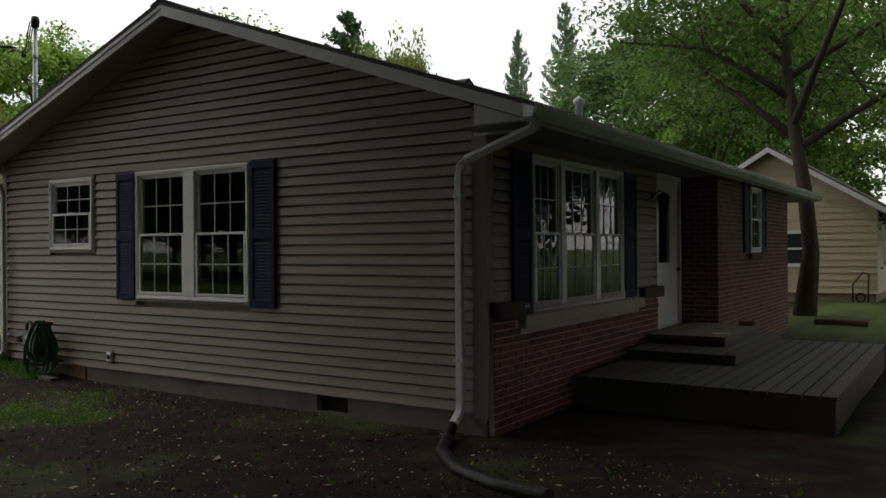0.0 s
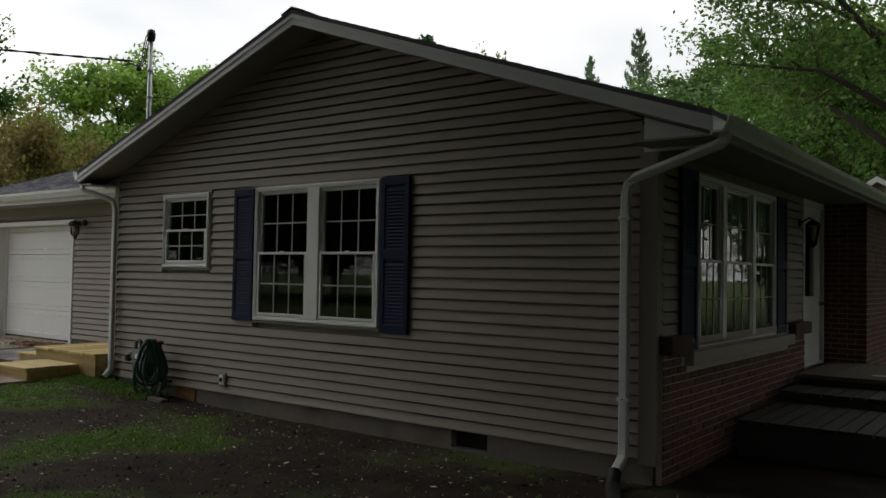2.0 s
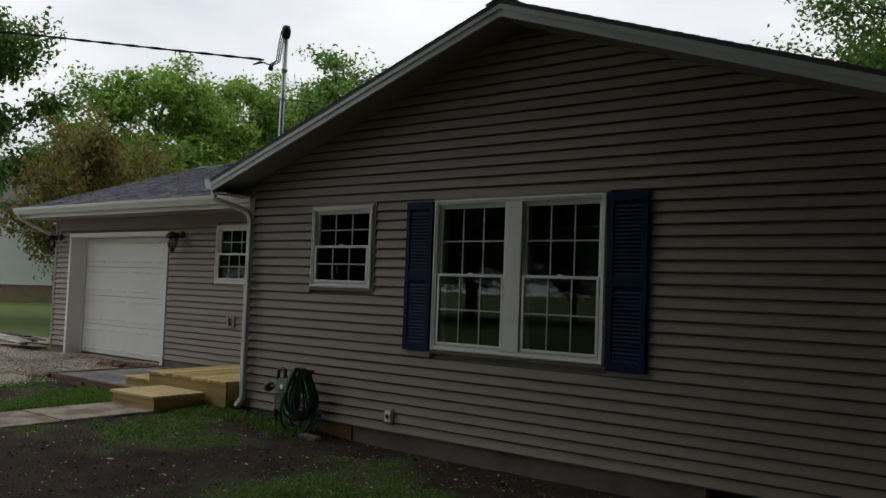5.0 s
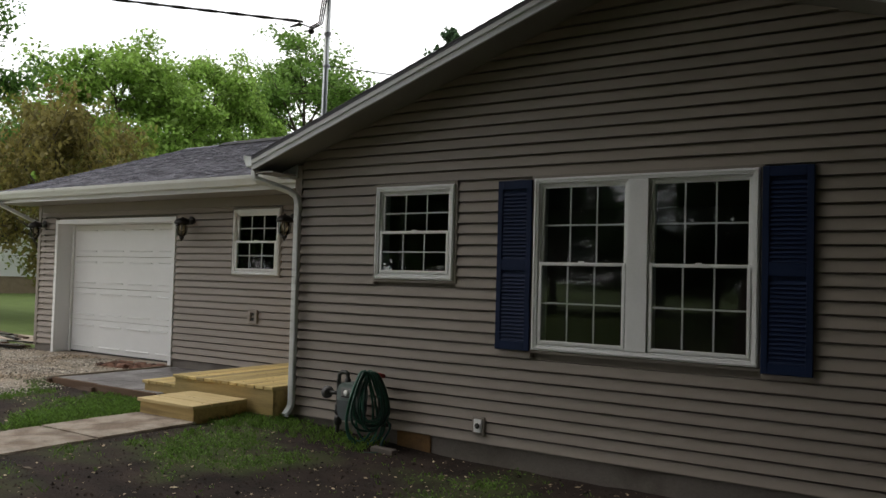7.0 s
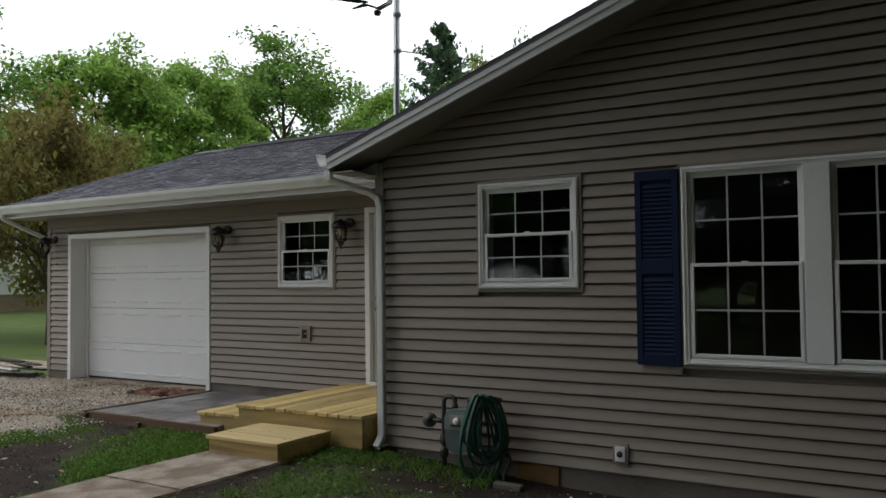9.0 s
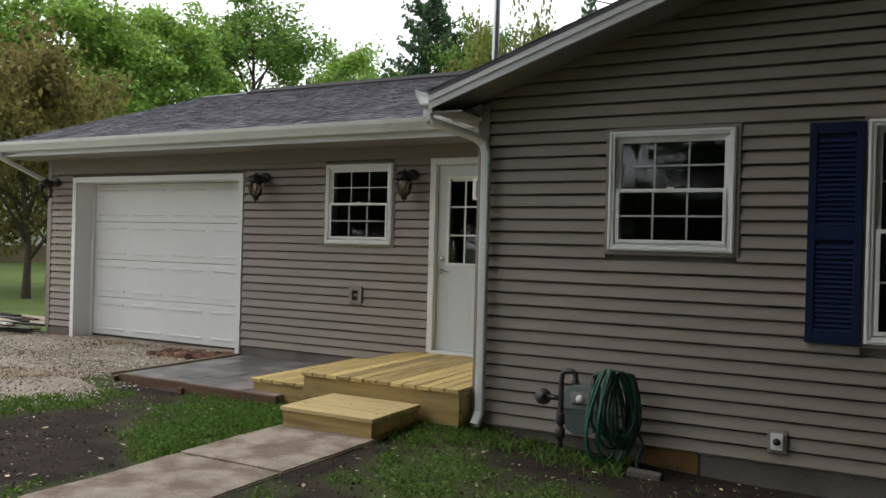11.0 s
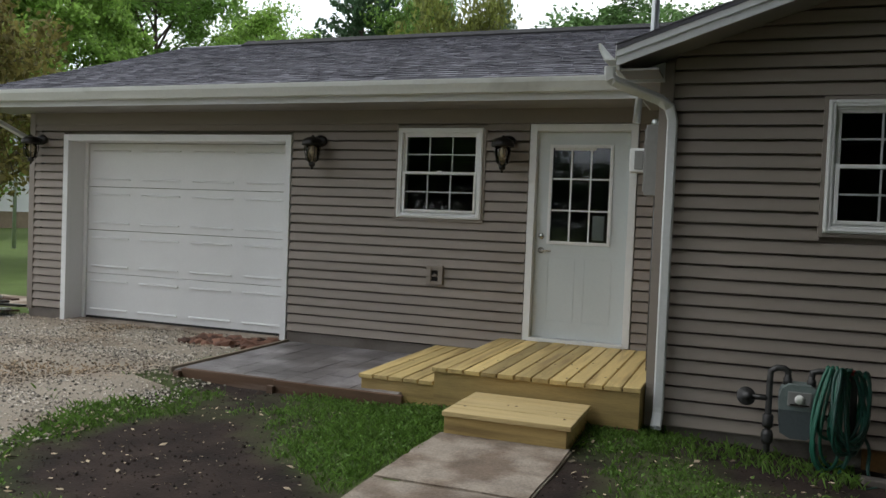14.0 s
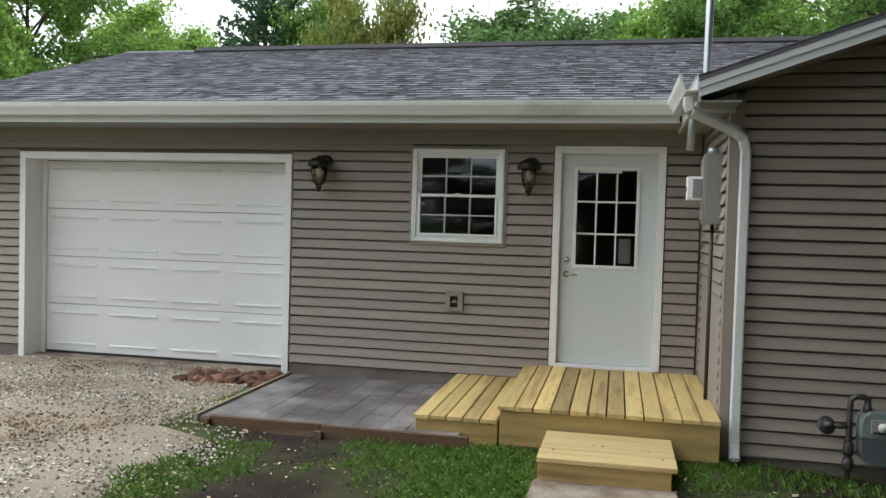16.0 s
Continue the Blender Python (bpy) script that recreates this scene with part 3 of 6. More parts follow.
part("foundation", wall_mesh(XL + 0.02, XR - 0.02, -0.6, 0.06, [(-5.22, -4.81, -0.125, 0.045)], 0.2, 0.006), FOUND, gable, "grey parged block foundation")
# A black panel closes the opening and gives its inner shade.
part("foundation_vent", boxes((-5.22, -4.81, 0.09, 0.12, -0.125, 0.045)), HOLLOW_SHADE, gable, "black panel as the shade inside the crawl space vent")
part("plywood_patch", boxes((-9.53, -9.13, -0.012, 0.005, -0.3, 0.055), bevel=0.003), RUST, gable, "stained orange plywood patch")
part("starter_strip", boxes((XL + 0.09, XR - 0.13, -0.012, 0.004, ZS - 0.012, ZS + 0.006)), SIDE_TRIM, gable)

MG = pose(0, YG, 0)
window("window_1", MG, [(SW[0] + 0.048, SW[1] - 0.048)], SW[2], SW[3], "small white double-hung window with grille bars")
window("window_2", MG, [(BW[0] + 0.048, -7.185), (-7.005, BW[1] - 0.048)], BW[2], BW[3], "pair of white double-hung windows with grille bars")
shutter(pose(-8.425, YG - 0.018, 0.925), 0.345, 1.53, "navy blue louvred shutter beside the double window")
shutter(pose(-6.11, YG - 0.018, 0.90), 0.365, 1.57, "navy blue louvred shutter beside the double window")

# outlet box on the gable wall
ob = thing("outdoor_outlet", pose(-8.585, YG - 0.02, 0.14), "small white outdoor outlet with a round cover", "outlet")
part("mount", boxes((-0.065, 0.065, -0.02, 0.02, -0.02, 0.145), bevel=0.005), SIDE_TRIM, ob)
part("plate", boxes((-0.042, 0.042, -0.035, -0.018, 0.005, 0.125), bevel=0.006), WHITE, ob)
part("cover", lathe([(0.024, 0), (0.026, 0.006), (0.02, 0.016), (0.0, 0.018)], 16), PIPE, ob, m=pose(0, -0.035, 0.065, 90))

# ---- house: jog wall beside the door, facing the drive ----
side_wall = thing("wall_jog", pose(XL, 0, 0) @ ROT_SIDE, "taupe vinyl clapboard return wall beside the back door", "wall", kind="structure")
part("wall_core", wall_mesh(-YJ, -YG - 0.10, -0.3, 2.66, []), SIDE_TRIM, side_wall)
siding(side_wall, -YJ + 0.05, -YG - 0.09, 0.30, 2.62, [])
part("inside_corner", boxes((-YJ + 0.012, -YJ + 0.05, -0.03, 0.005, 0.1, 2.64), bevel=0.003), SIDE_TRIM, side_wall)

# ---- garage wall ----
GD = (-18.45, -15.17, 0.03, 2.395)
GW = (-13.86, -12.92, 1.525, 2.465)
ED = (-12.43, -11.37, 0.34, 2.505)
garage = thing("wall_garage", pose(0, YJ, 0), "taupe vinyl clapboard garage wall with concrete base", "wall", kind="structure")
holes = [(GD[0] + 0.05, GD[1] - 0.05, -0.4, GD[3] - 0.05), (GW[0] + 0.03, GW[1] - 0.03, GW[2] + 0.03, GW[3] - 0.03), (ED[0] + 0.05, ED[1] - 0.05, ED[2], ED[3] - 0.05)]
part("wall_core", wall_mesh(XGL, XL, 0.19, 2.75, holes), SIDE_TRIM, garage)
siding(garage, XGL + 0.07, XL - 0.05, 0.205, 2.51, [(GD[0] - 0.01, GD[1] + 0.01, -1, GD[3] + 0.01), (GW[0] - 0.02, GW[1] + 0.02, GW[2] - 0.02, GW[3] + 0.02), (ED[0] - 0.01, ED[1] + 0.01, 0, ED[3] + 0.01)])
part("corner_post", boxes((XGL - 0.012, XGL + 0.075, -0.026, 0.005, 0.17, 2.70), bevel=0.003), SIDE_TRIM, garage)
part("foundation", boxes((XGL + 0.01, GD[0] + 0.05, -0.005, 0.15, -0.5, 0.19), (GD[1] - 0.05, XL, -0.005, 0.15, -0.5, 0.19)), FOUND, garage, "grey poured concrete base")
part("door_threshold", boxes((GD[0] + 0.05, GD[1] - 0.05, -0.03, 0.5, -0.5, 0.075), bevel=0.01), CONCRETE, garage, "bare concrete apron under the garage door")
part("frieze", boxes((XGL + 0.07, XL - 0.05, -0.020, 0.004, 2.512, 2.70), bevel=0.002), SIDE_TRIM, garage)

g_end = thing("wall_garage_end", pose(XGL, 0, 0) @ ROT_SIDE, "taupe clapboard end wall of the garage", "wall", kind="structure")
part("wall_core", boxes((-15.3, -YJ - 0.02, 0.006, 0.14, -0.4, 2.72)), SIDE_TRIM, g_end)
part("gable_core", prism([(-15.3, 2.72), (-YJ - 0.02, 2.72), (-GRY, GRZ - 0.15)], 0.006, 0.14), SIDE_TRIM, g_end)
siding(g_end, -15.3, -YJ - 0.02, 0.205, 2.70, [], lap=LAP * 2)

MJ = pose(0, YJ, 0)
window("window_3", MJ, [(GW[0] + 0.048, GW[1] - 0.048)], GW[2], GW[3], "small white double-hung window with grille bars")

# garage door, four sections with four pressed panels each
gdoor = thing("garage_door", pose(0, YJ, 0), "closed white panelled overhead garage door", "garage door", kind="structure")
part("casing", boxes((GD[0], GD[0] + 0.075, -0.03, 0.02, GD[2], GD[3]), (GD[1] - 0.075, GD[1], -0.03, 0.02, GD[2], GD[3]), (GD[0] + 0.075, GD[1] - 0.075, -0.03, 0.02, GD[3] - 0.075, GD[3]), bevel=0.004), WHITE, gdoor)
part("jamb", boxes((GD[0] + 0.055, GD[0] + 0.075, 0.02, 0.34, GD[2], GD[3] - 0.075), (GD[1] - 0.075, GD[1] - 0.055, 0.02, 0.34, GD[2], GD[3] - 0.075), (GD[0] + 0.075, GD[1] - 0.075, 0.02, 0.34, GD[3] - 0.075, GD[3] - 0.055)), WHITE, gdoor)
part("stop_moulding", boxes((GD[0] + 0.075, GD[0] + 0.125, 0.25, 0.28, GD[2] + 0.03, GD[3] - 0.075), (GD[1] - 0.125, GD[1] - 0.075, 0.25, 0.28, GD[2] + 0.03, GD[3] - 0.075), bevel=0.004), WHITE, gdoor)
gd0, gd1, gz0, gz1 = GD[0] + 0.10, GD[1] - 0.10, 0.10, GD[3] - 0.08
gh = (gz1 - gz0) / 4
for r in range(4):
    z0 = gz0 + gh * r
    sec = part("door_section", boxes((gd0, gd1, 0.285, 0.325, z0 + 0.003, z0 + gh - 0.003), bevel=0.005), WHITE, gdoor)
    pw = (gd1 - gd0) / 4
    for c in range(4):
        a, b = gd0 + pw * c + 0.09, gd0 + pw * (c + 1) - 0.09
        p0, p1 = z0 + 0.085, z0 + gh - 0.085
        for q0, q1 in ((p0, p0 + 0.022), (p1 - 0.022, p1)):
            part("panel_moulding", prism([(0.287, q0), (0.264, q0 + 0.002), (0.266, q0 + 0.010), (0.287, q1)], a, b, "x"), WHITE, sec)
part("bottom_seal", boxes((gd0, gd1, 0.29, 0.33, 0.074, 0.102)), RUBBER, gdoor, "black rubber bottom seal")

# back door
edoor = thing("door_1", pose(0, YJ, 0), "closed white half-glass back door with nine panes", "door", kind="structure")
part("casing", boxes((ED[0], ED[0] + 0.07, -0.03, 0.02, ED[2], ED[3]), (ED[1] - 0.07, ED[1], -0.03, 0.02, ED[2], ED[3]), (ED[0] + 0.07, ED[1] - 0.07, -0.03, 0.02, ED[3] - 0.07, ED[3]), bevel=0.004), WHITE, edoor)
part("jamb", boxes((ED[0] + 0.055, ED[0] + 0.075, 0.02, 0.14, ED[2], ED[3] - 0.07), (ED[1] - 0.075, ED[1] - 0.055, 0.02, 0.14, ED[2], ED[3] - 0.07), (ED[0] + 0.075, ED[1] - 0.075, 0.02, 0.14, ED[3] - 0.075, ED[3] - 0.055)), WHITE, edoor)
part("threshold", boxes((ED[0] + 0.05, ED[1] - 0.05, -0.035, 0.14, ED[2] - 0.01, ED[2] + 0.03), bevel=0.006), WHITE, edoor)
dx0, dx1, dz0, dz1 = ED[0] + 0.078, ED[1] - 0.078, ED[2] + 0.035, ED[3] - 0.078
LT = (-12.21, -11.63, 1.34, 2.28)
leaf = part("door_leaf", wall_mesh(dx0, dx1, dz0, dz1, [LT], 0.05, 0.006), DOORPAINT, edoor, m=pose(0, 0.03, 0))
part("lite_frame", frame_bm(LT[0] - 0.025, LT[1] + 0.025, LT[2] - 0.025, LT[3] + 0.025, 0.032, -0.010, 0.012, 0.004), WHITE, leaf)
part("pane", boxes((LT[0], LT[1], 0.022, 0.028, LT[2], LT[3])), GLASS, leaf)
for i in (1, 2):
    c = LT[0] + (LT[1] - LT[0]) * i / 3
    part("muntin", boxes((c - 0.008, c + 0.008, 0.010, 0.020, LT[2], LT[3])), WHITE, leaf)
    c = LT[2] + (LT[3] - LT[2]) * i / 3
    part("muntin", boxes((LT[0], LT[1], 0.009, 0.019, c - 0.008, c + 0.008)), WHITE, leaf)
for a, b in ((dx0 + 0.13, dx0 + 0.41), (dx1 - 0.41, dx1 - 0.13)):
    part("panel_moulding", frame_bm(a, b, dz0 + 0.16, LT[2] - 0.16, 0.014, 0.003, 0.008, 0.001), DOORPAINT, leaf)
part("paper_notice", boxes((LT[1] - 0.16, LT[1] - 0.045, 0.030, 0.032, LT[2] + 0.03, LT[2] + 0.27)), PAPER, leaf, "white paper sheet behind the glass")
part("torn_film", boxes((LT[0] + 0.02, LT[1] - 0.15, 0.016, 0.0185, LT[3] - 0.03, LT[3])), PAPER, leaf, "torn strip of white protective film")
part("deadbolt", lathe([(0.030, 0), (0.032, 0.012), (0.020, 0.022), (0.0, 0.024)], 16), CHROME, edoor, m=pose(dx0 + 0.065, 0.036, 1.39, 90))
hd = part("door_handle", lathe([(0.030, 0), (0.032, 0.012), (0.013, 0.018), (0.012, 0.05), (0.0, 0.052)], 16), CHROME, edoor, m=pose(dx0 + 0.065, 0.036, 1.25, 90))
part("lever", tube(bmesh.new(), [(0, 0, 0.045), (0.05, 0, 0.05), (0.11, -0.005, 0.045)], [0.010, 0.009, 0.007], 8), CHROME, hd)


def wall_lantern(x, z):
    t = thing("wall_lantern", pose(x, YJ - 0.025, z + 0.02) @ Matrix.Diagonal((1.12, 1.12, 0.84, 1)), "black iron coach lantern on the garage wall", "lamp", "garage wall lanterns")
    part("backplate", lathe([(0.072, 0), (0.076, 0.012), (0.045, 0.026), (0.0, 0.03)], 18), BLACK, t, m=pose(0, 0, 0.03, 90))
    part("arm", tube(bmesh.new(), [(0, -0.02, 0.03), (0, -0.10, 0.055), (0, -0.15, 0.035), (0, -0.16, -0.02)], 0.011, 8), BLACK, t)
    part("hood", lathe([(0.098, -0.012), (0.104, 0.0), (0.102, 0.03), (0.088, 0.065), (0.058, 0.092), (0.02, 0.105), (0.012, 0.122), (0.0, 0.128)], 16, (0, -0.16, -0.04)), BLACK, t)
    g = part("glass_shade", lathe([(0.032, -0.23), (0.050, -0.20), (0.064, -0.12), (0.066, -0.05), (0.060, 0.0)], 12, (0, -0.16, -0.04)), LAMPGLASS, t)
    part("bulb", lathe([(0.006, -0.14), (0.026, -0.10), (0.028, -0.075), (0.014, -0.03), (0.012, 0.0)], 10, (0, -0.16, -0.04)), WHITE, g)
    for k in range(4):
        a = math.pi / 4 + k * math.pi / 2
        c, s = math.cos(a), math.sin(a)
        part("cage_bar", tube(bmesh.new(), [(0.075 * c, -0.16 + 0.075 * s, -0.04), (0.076 * c, -0.16 + 0.076 * s, -0.13), (0.058 * c, -0.16 + 0.058 * s, -0.24), (0.0, -0.16, -0.285)], 0.005, 6), BLACK, t)
    part("finial", lathe([(0.0, -0.32), (0.012, -0.305), (0.010, -0.285), (0.030, -0.270), (0.035, -0.235)], 10, (0, -0.16, -0.04)), BLACK, t)
    return t


for lx in (-14.80, -12.66, -18.80):
    wall_lantern(lx, 2.28)

# square vent box on the garage wall
vb = thing("wall_vent_box", pose(-13.395, YJ - 0.018, 0.935), "taupe plastic mounting block with its opening's shade painted black", "vent")
part("frame", frame_bm(-0.092, 0.092, -0.1, 0.1, 0.052, -0.03, 0.01, 0.004, 0.035), SIDE_TRIM, vb)
# Black plate for the shade within the block's opening.
part("hollow", boxes((-0.045, 0.045, -0.006, 0.008, -0.07, 0.06)), HOLLOW_SHADE, vb)
part("tab", boxes((-0.012, 0.016, -0.018, -0.005, -0.01, 0.012)), SIDE_TRIM, vb)

# ---- roofs ----
TH = 0.035
roof = thing("roof_house", pose(0, 0, 0), "grey shingled gable roof with white fascia", "roof", kind="structure")
y0, y1 = RAKE_Y, 20.8
part("deck", prism([(EL, EZ - TH), (XA, AZ - TH), (ER, EZR - TH), (ER, EZR), (XA, AZ), (EL, EZ)], y0 - 0.015, y1), SHINGLE, roof)
sl = (AZ - EZ) / (XA - EL)
for a, b, ez in ((EL, XA, EZ), (ER, XA, EZR)):
    za, zb = ez - TH - 0.002, AZ - TH - 0.002
    part("rake_fascia", prism([(a, za - 0.105), (b, zb - 0.112), (b, zb), (a, za)], y0, y0 + 0.022), FASCIA, roof, "white metal rake board")
    part("rake_drip_edge", prism([(a, za - 0.045), (b, zb - 0.045), (b, zb + 0.002), (a, za + 0.002)], y0 - 0.012, y0 - 0.001), FASCIA, roof)
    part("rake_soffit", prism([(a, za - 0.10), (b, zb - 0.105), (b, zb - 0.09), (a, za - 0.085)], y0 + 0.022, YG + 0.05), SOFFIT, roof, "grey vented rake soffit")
    sg = 1 if b > a else -1
    n_row = 33
    for r in range(n_row):
        u0, u1 = r / n_row, min(1.0, (r + 1.25) / n_row)
        xa, xb = a + (b - a) * u0 - (0.012 * sg if r == 0 else 0), a + (b - a) * u1
        z_a, z_b = ez + (AZ - ez) * u0, ez + (AZ - ez) * u1
        part("shingle_course", prism([(xa, z_a + 0.002), (xb, z_b + 0.001), (xb, z_b + 0.004), (xa, z_a + 0.011)], y0 - 0.02, y1), SHINGLE, roof)
part("ridge_cap", prism([(XA - 0.16, AZ - 0.035), (XA, AZ + 0.026), (XA + 0.16, AZ - 0.035), (XA + 0.16, AZ - 0.02), (XA, AZ + 0.04), (XA - 0.16, AZ - 0.02)], y0 - 0.02, y1), SHINGLE, roof)
part("eave_fascia", boxes((ER - 0.02, ER, y0 + 0.022, y1, EZR - 0.17, EZR - TH), bevel=0.0), FASCIA, roof)
part("eave_fascia", boxes((EL, EL + 0.02, y0 + 0.022, YJ, EZ - 0.17, EZ - TH), bevel=0.0), FASCIA, roof)
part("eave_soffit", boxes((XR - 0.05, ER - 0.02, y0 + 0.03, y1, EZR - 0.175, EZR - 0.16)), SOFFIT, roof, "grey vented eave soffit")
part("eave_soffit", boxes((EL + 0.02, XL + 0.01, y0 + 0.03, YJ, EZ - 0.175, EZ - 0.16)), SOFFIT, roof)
part("soffit_return", prism([(XR - 0.10, EZR - 0.20), (ER - 0.02, EZR - 0.20), (ER - 0.02, EZR - 0.14), (XR - 0.10, roof_z(XR - 0.1) - 0.15)], YG - 0.04, YG - 0.02), FASCIA, roof)
part("soffit_return", prism([(EL + 0.02, EZ - 0.20), (XL + 0.02, EZ - 0.20), (XL + 0.02, roof_z(XL) - 0.15), (EL + 0.02, EZ - 0.14)], YG - 0.04, YG - 0.02), FASCIA, roof)
gutters = thing("gutter_front", pose(0, 0, 0), "white metal gutter along the front eave", "gutter", kind="structure")
gutter_run(gutters, (ER, y0 + 0.0, EZR - 0.03), (ER, y1, EZR - 0.03), (1, 0, 0), "trough")

groof = thing("roof_garage", pose(0, 0, 0), "grey laminated shingle roof over the garage", "roof", kind="structure")
gs = (GRZ - GEZ) / (GRY - GEY)
GX0, GX1 = XGL - 0.40, -6.5
part("deck", prism([(GEY, GEZ - 0.03), (GRY, GRZ - 0.03), (2 * GRY - GEY, GEZ - 0.03), (2 * GRY - GEY, GEZ), (GRY, GRZ), (GEY, GEZ)], GX0, GX1, "x"), SHINGLE, groof)
part("eave_fascia", boxes((GX0, EL - 0.02, GEY, GEY + 0.02, GEZ - 0.20, GEZ - 0.03)), FASCIA, groof)
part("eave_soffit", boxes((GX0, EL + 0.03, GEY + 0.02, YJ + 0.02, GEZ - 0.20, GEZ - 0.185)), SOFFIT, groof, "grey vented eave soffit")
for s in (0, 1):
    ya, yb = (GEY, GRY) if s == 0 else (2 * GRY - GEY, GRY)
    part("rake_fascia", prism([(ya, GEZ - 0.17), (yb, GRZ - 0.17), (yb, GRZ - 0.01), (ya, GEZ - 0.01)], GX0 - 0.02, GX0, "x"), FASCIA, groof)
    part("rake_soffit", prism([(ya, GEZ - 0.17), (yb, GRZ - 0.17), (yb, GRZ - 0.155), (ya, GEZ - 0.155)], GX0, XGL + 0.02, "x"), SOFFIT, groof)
part("ridge_vent", prism([(GRY - 0.17, GRZ - 0.045), (GRY, GRZ + 0.045), (GRY + 0.17, GRZ - 0.045), (GRY + 0.17, GRZ - 0.02), (GRY, GRZ + 0.07), (GRY - 0.17, GRZ - 0.02)], GX0 + 1.2, GX1, "x"), RIDGE, groof, "dark ridge vent")
part("ridge_cap", prism([(GRY - 0.15, GRZ - 0.04), (GRY, GRZ + 0.012), (GRY + 0.15, GRZ - 0.04), (GRY + 0.15, GRZ - 0.03), (GRY, GRZ + 0.022), (GRY - 0.15, GRZ - 0.03)], GX0, GX0 + 1.2, "x"), SHINGLE, groof)
gg = thing("gutter_garage", pose(0, 0, 0), "white metal gutter along the garage eave", "gutter", kind="structure")
gutter_run(gg, (GX0, GEY, GEZ - 0.01), (EL - 0.01, GEY, GEZ - 0.01), (0, -1, 0), "trough")
gutter_run(gg, (EL - 0.004, RAKE_Y, EZ + 0.02), (EL - 0.004, GEY - 0.125, EZ + 0.045), (-1, 0, 0), "side_trough")

# ---- downspouts ----
d1 = downspout("downspout", [(EL - 0.06, RAKE_Y + 0.10, EZ - 0.13), (EL - 0.06, RAKE_Y + 0.10, EZ - 0.22), (-10.905, YG - 0.085, 2.42), (-10.905, YG - 0.085, 0.14), (-10.91, YG - 0.17, 0.05)], "white square downspout by the back step")
d2 = downspout("downspout", [(ER + 0.07, RAKE_Y + 0.08, EZR - 0.14), (ER + 0.07, RAKE_Y + 0.08, EZR - 0.22), (-3.43, YG - 0.09, 2.28), (-3.43, YG - 0.09, 0.06), (-3.44, YG - 0.2, -0.03)], "white square downspout at the brick corner")
for zz in (1.98, 0.52):
    strap(d2, 0.01, zz + 0.03, 0.11)
d3 = downspout("downspout", [(XGL - 0.28, GEY - 0.06, GEZ - 0.11), (XGL - 0.28, GEY - 0.06, GEZ - 0.2), (XGL - 0.06, YJ + 0.10, 2.30), (XGL - 0.06, YJ + 0.10, 0.12)], "white downspout at the garage corner")

dr = thing("drain_pipe", pose(-3.44, YG - 0.22, -0.1), "black corrugated plastic drain pipe on the soil", "drain pipe")
path = [Vector((0, 0, 0.06)), Vector((0.05, -0.15, -0.02)), Vector((0.25, -0.55, -0.02)), Vector((0.65, -0.95, -0.02)), Vector((1.1, -1.15, -0.02)), Vector((1.55, -1.2, -0.02))]
fine, rad = [], []
for i in range(len(path) - 1):
    for k in range(14):
        fine.append(path[i].lerp(path[i + 1], k / 14))
        rad.append(0.056 if k % 2 else 0.047)
part("corrugated_tube", tube(bmesh.new(), fine, rad, 12), RUBBER, dr)

# ---- front wall with brick wainscot ----
MF = pose(XR, 0, 0) @ ROT_FRONT
FW = (7.38, 9.82, 0.89, 2.43)
FD = (11.10, 12.20, 0.40, 2.53)
front = thing("wall_front", MF, "taupe clapboard front wall over a brick wainscot", "wall", kind="structure")
holes_f = [(FW[0] + 0.03, FW[1] - 0.03, FW[2] + 0.03, FW[3] - 0.03), (FD[0] + 0.03, FD[1] - 0.03, FD[2], FD[3] - 0.03)]
part("wall_core", wall_mesh(YG + 0.012, 12.32, -0.5, 2.66, holes_f), SIDE_TRIM, front)
siding(front, YG + 0.07, FD[0], 1.03, 2.62, [(FW[0] - 0.02, FW[1] + 0.02, FW[2] - 0.02, FW[3] + 0.02)])
window("window_4", MF, [(FW[0] + 0.048, 8.02), (8.12, 8.95), (9.05, FW[1] - 0.048)], FW[2], FW[3], "triple white double-hung front window with grille bars", sill=True)
shutter(MF @ pose(6.97, -0.018, 0.86), 0.38, 1.58, "navy blue louvred shutter beside the front window")
shutter(MF @ pose(9.86, -0.018, 0.90), 0.40, 1.54, "navy blue louvred shutter beside the front window")
wains = part("wainscot_backing", boxes((YG + 0.03, FD[0] - 0.02, -0.045, 0.005, -0.5, 0.99)), MORTAR, front)
BL, BH, BJ = 0.203, 0.057, 0.010
bm = boxes((0, BL - BJ, -0.008, 0.01, 0, BH), bevel=0.003)
brick_me = mesh_of("brick", bm, BRICK)
rows = 0
z = -0.16
while z < 0.86:
    x = YG + 0.035 - (0.1 if rows % 2 else 0)
    while x < FD[0] - 0.05:
        a = max(x, YG + 0.035)
        b = min(x + BL - BJ, FD[0] - 0.03)
        hit_sill = FW[0] - 0.36 < (a + b) / 2 < FW[1] + 0.53 and z + BH > FW[2] - 0.13
        if b - a > 0.04 and not hit_sill:
            part("brick", brick_me, BRICK, wains, m=Matrix.Translation((a, -0.045 + random.uniform(-0.002, 0.002), z)) @ Matrix.Diagonal(((b - a) / (BL - BJ), 1, 1, 1)))
        x += BL
    rows += 1
    z += BH + BJ
part("brick_cap", boxes((YG + 0.03, FW[0] - 0.34, -0.125, 0.0, 0.88, 1.03), bevel=0.008), BRICKCAP, front, "dark rowlock brick cap")
part("brick_cap", boxes((FW[1] + 0.52, FD[0] - 0.02, -0.135, 0.0, 0.86, 1.0), bevel=0.008), BRICKCAP, front, "dark rowlock brick cap")

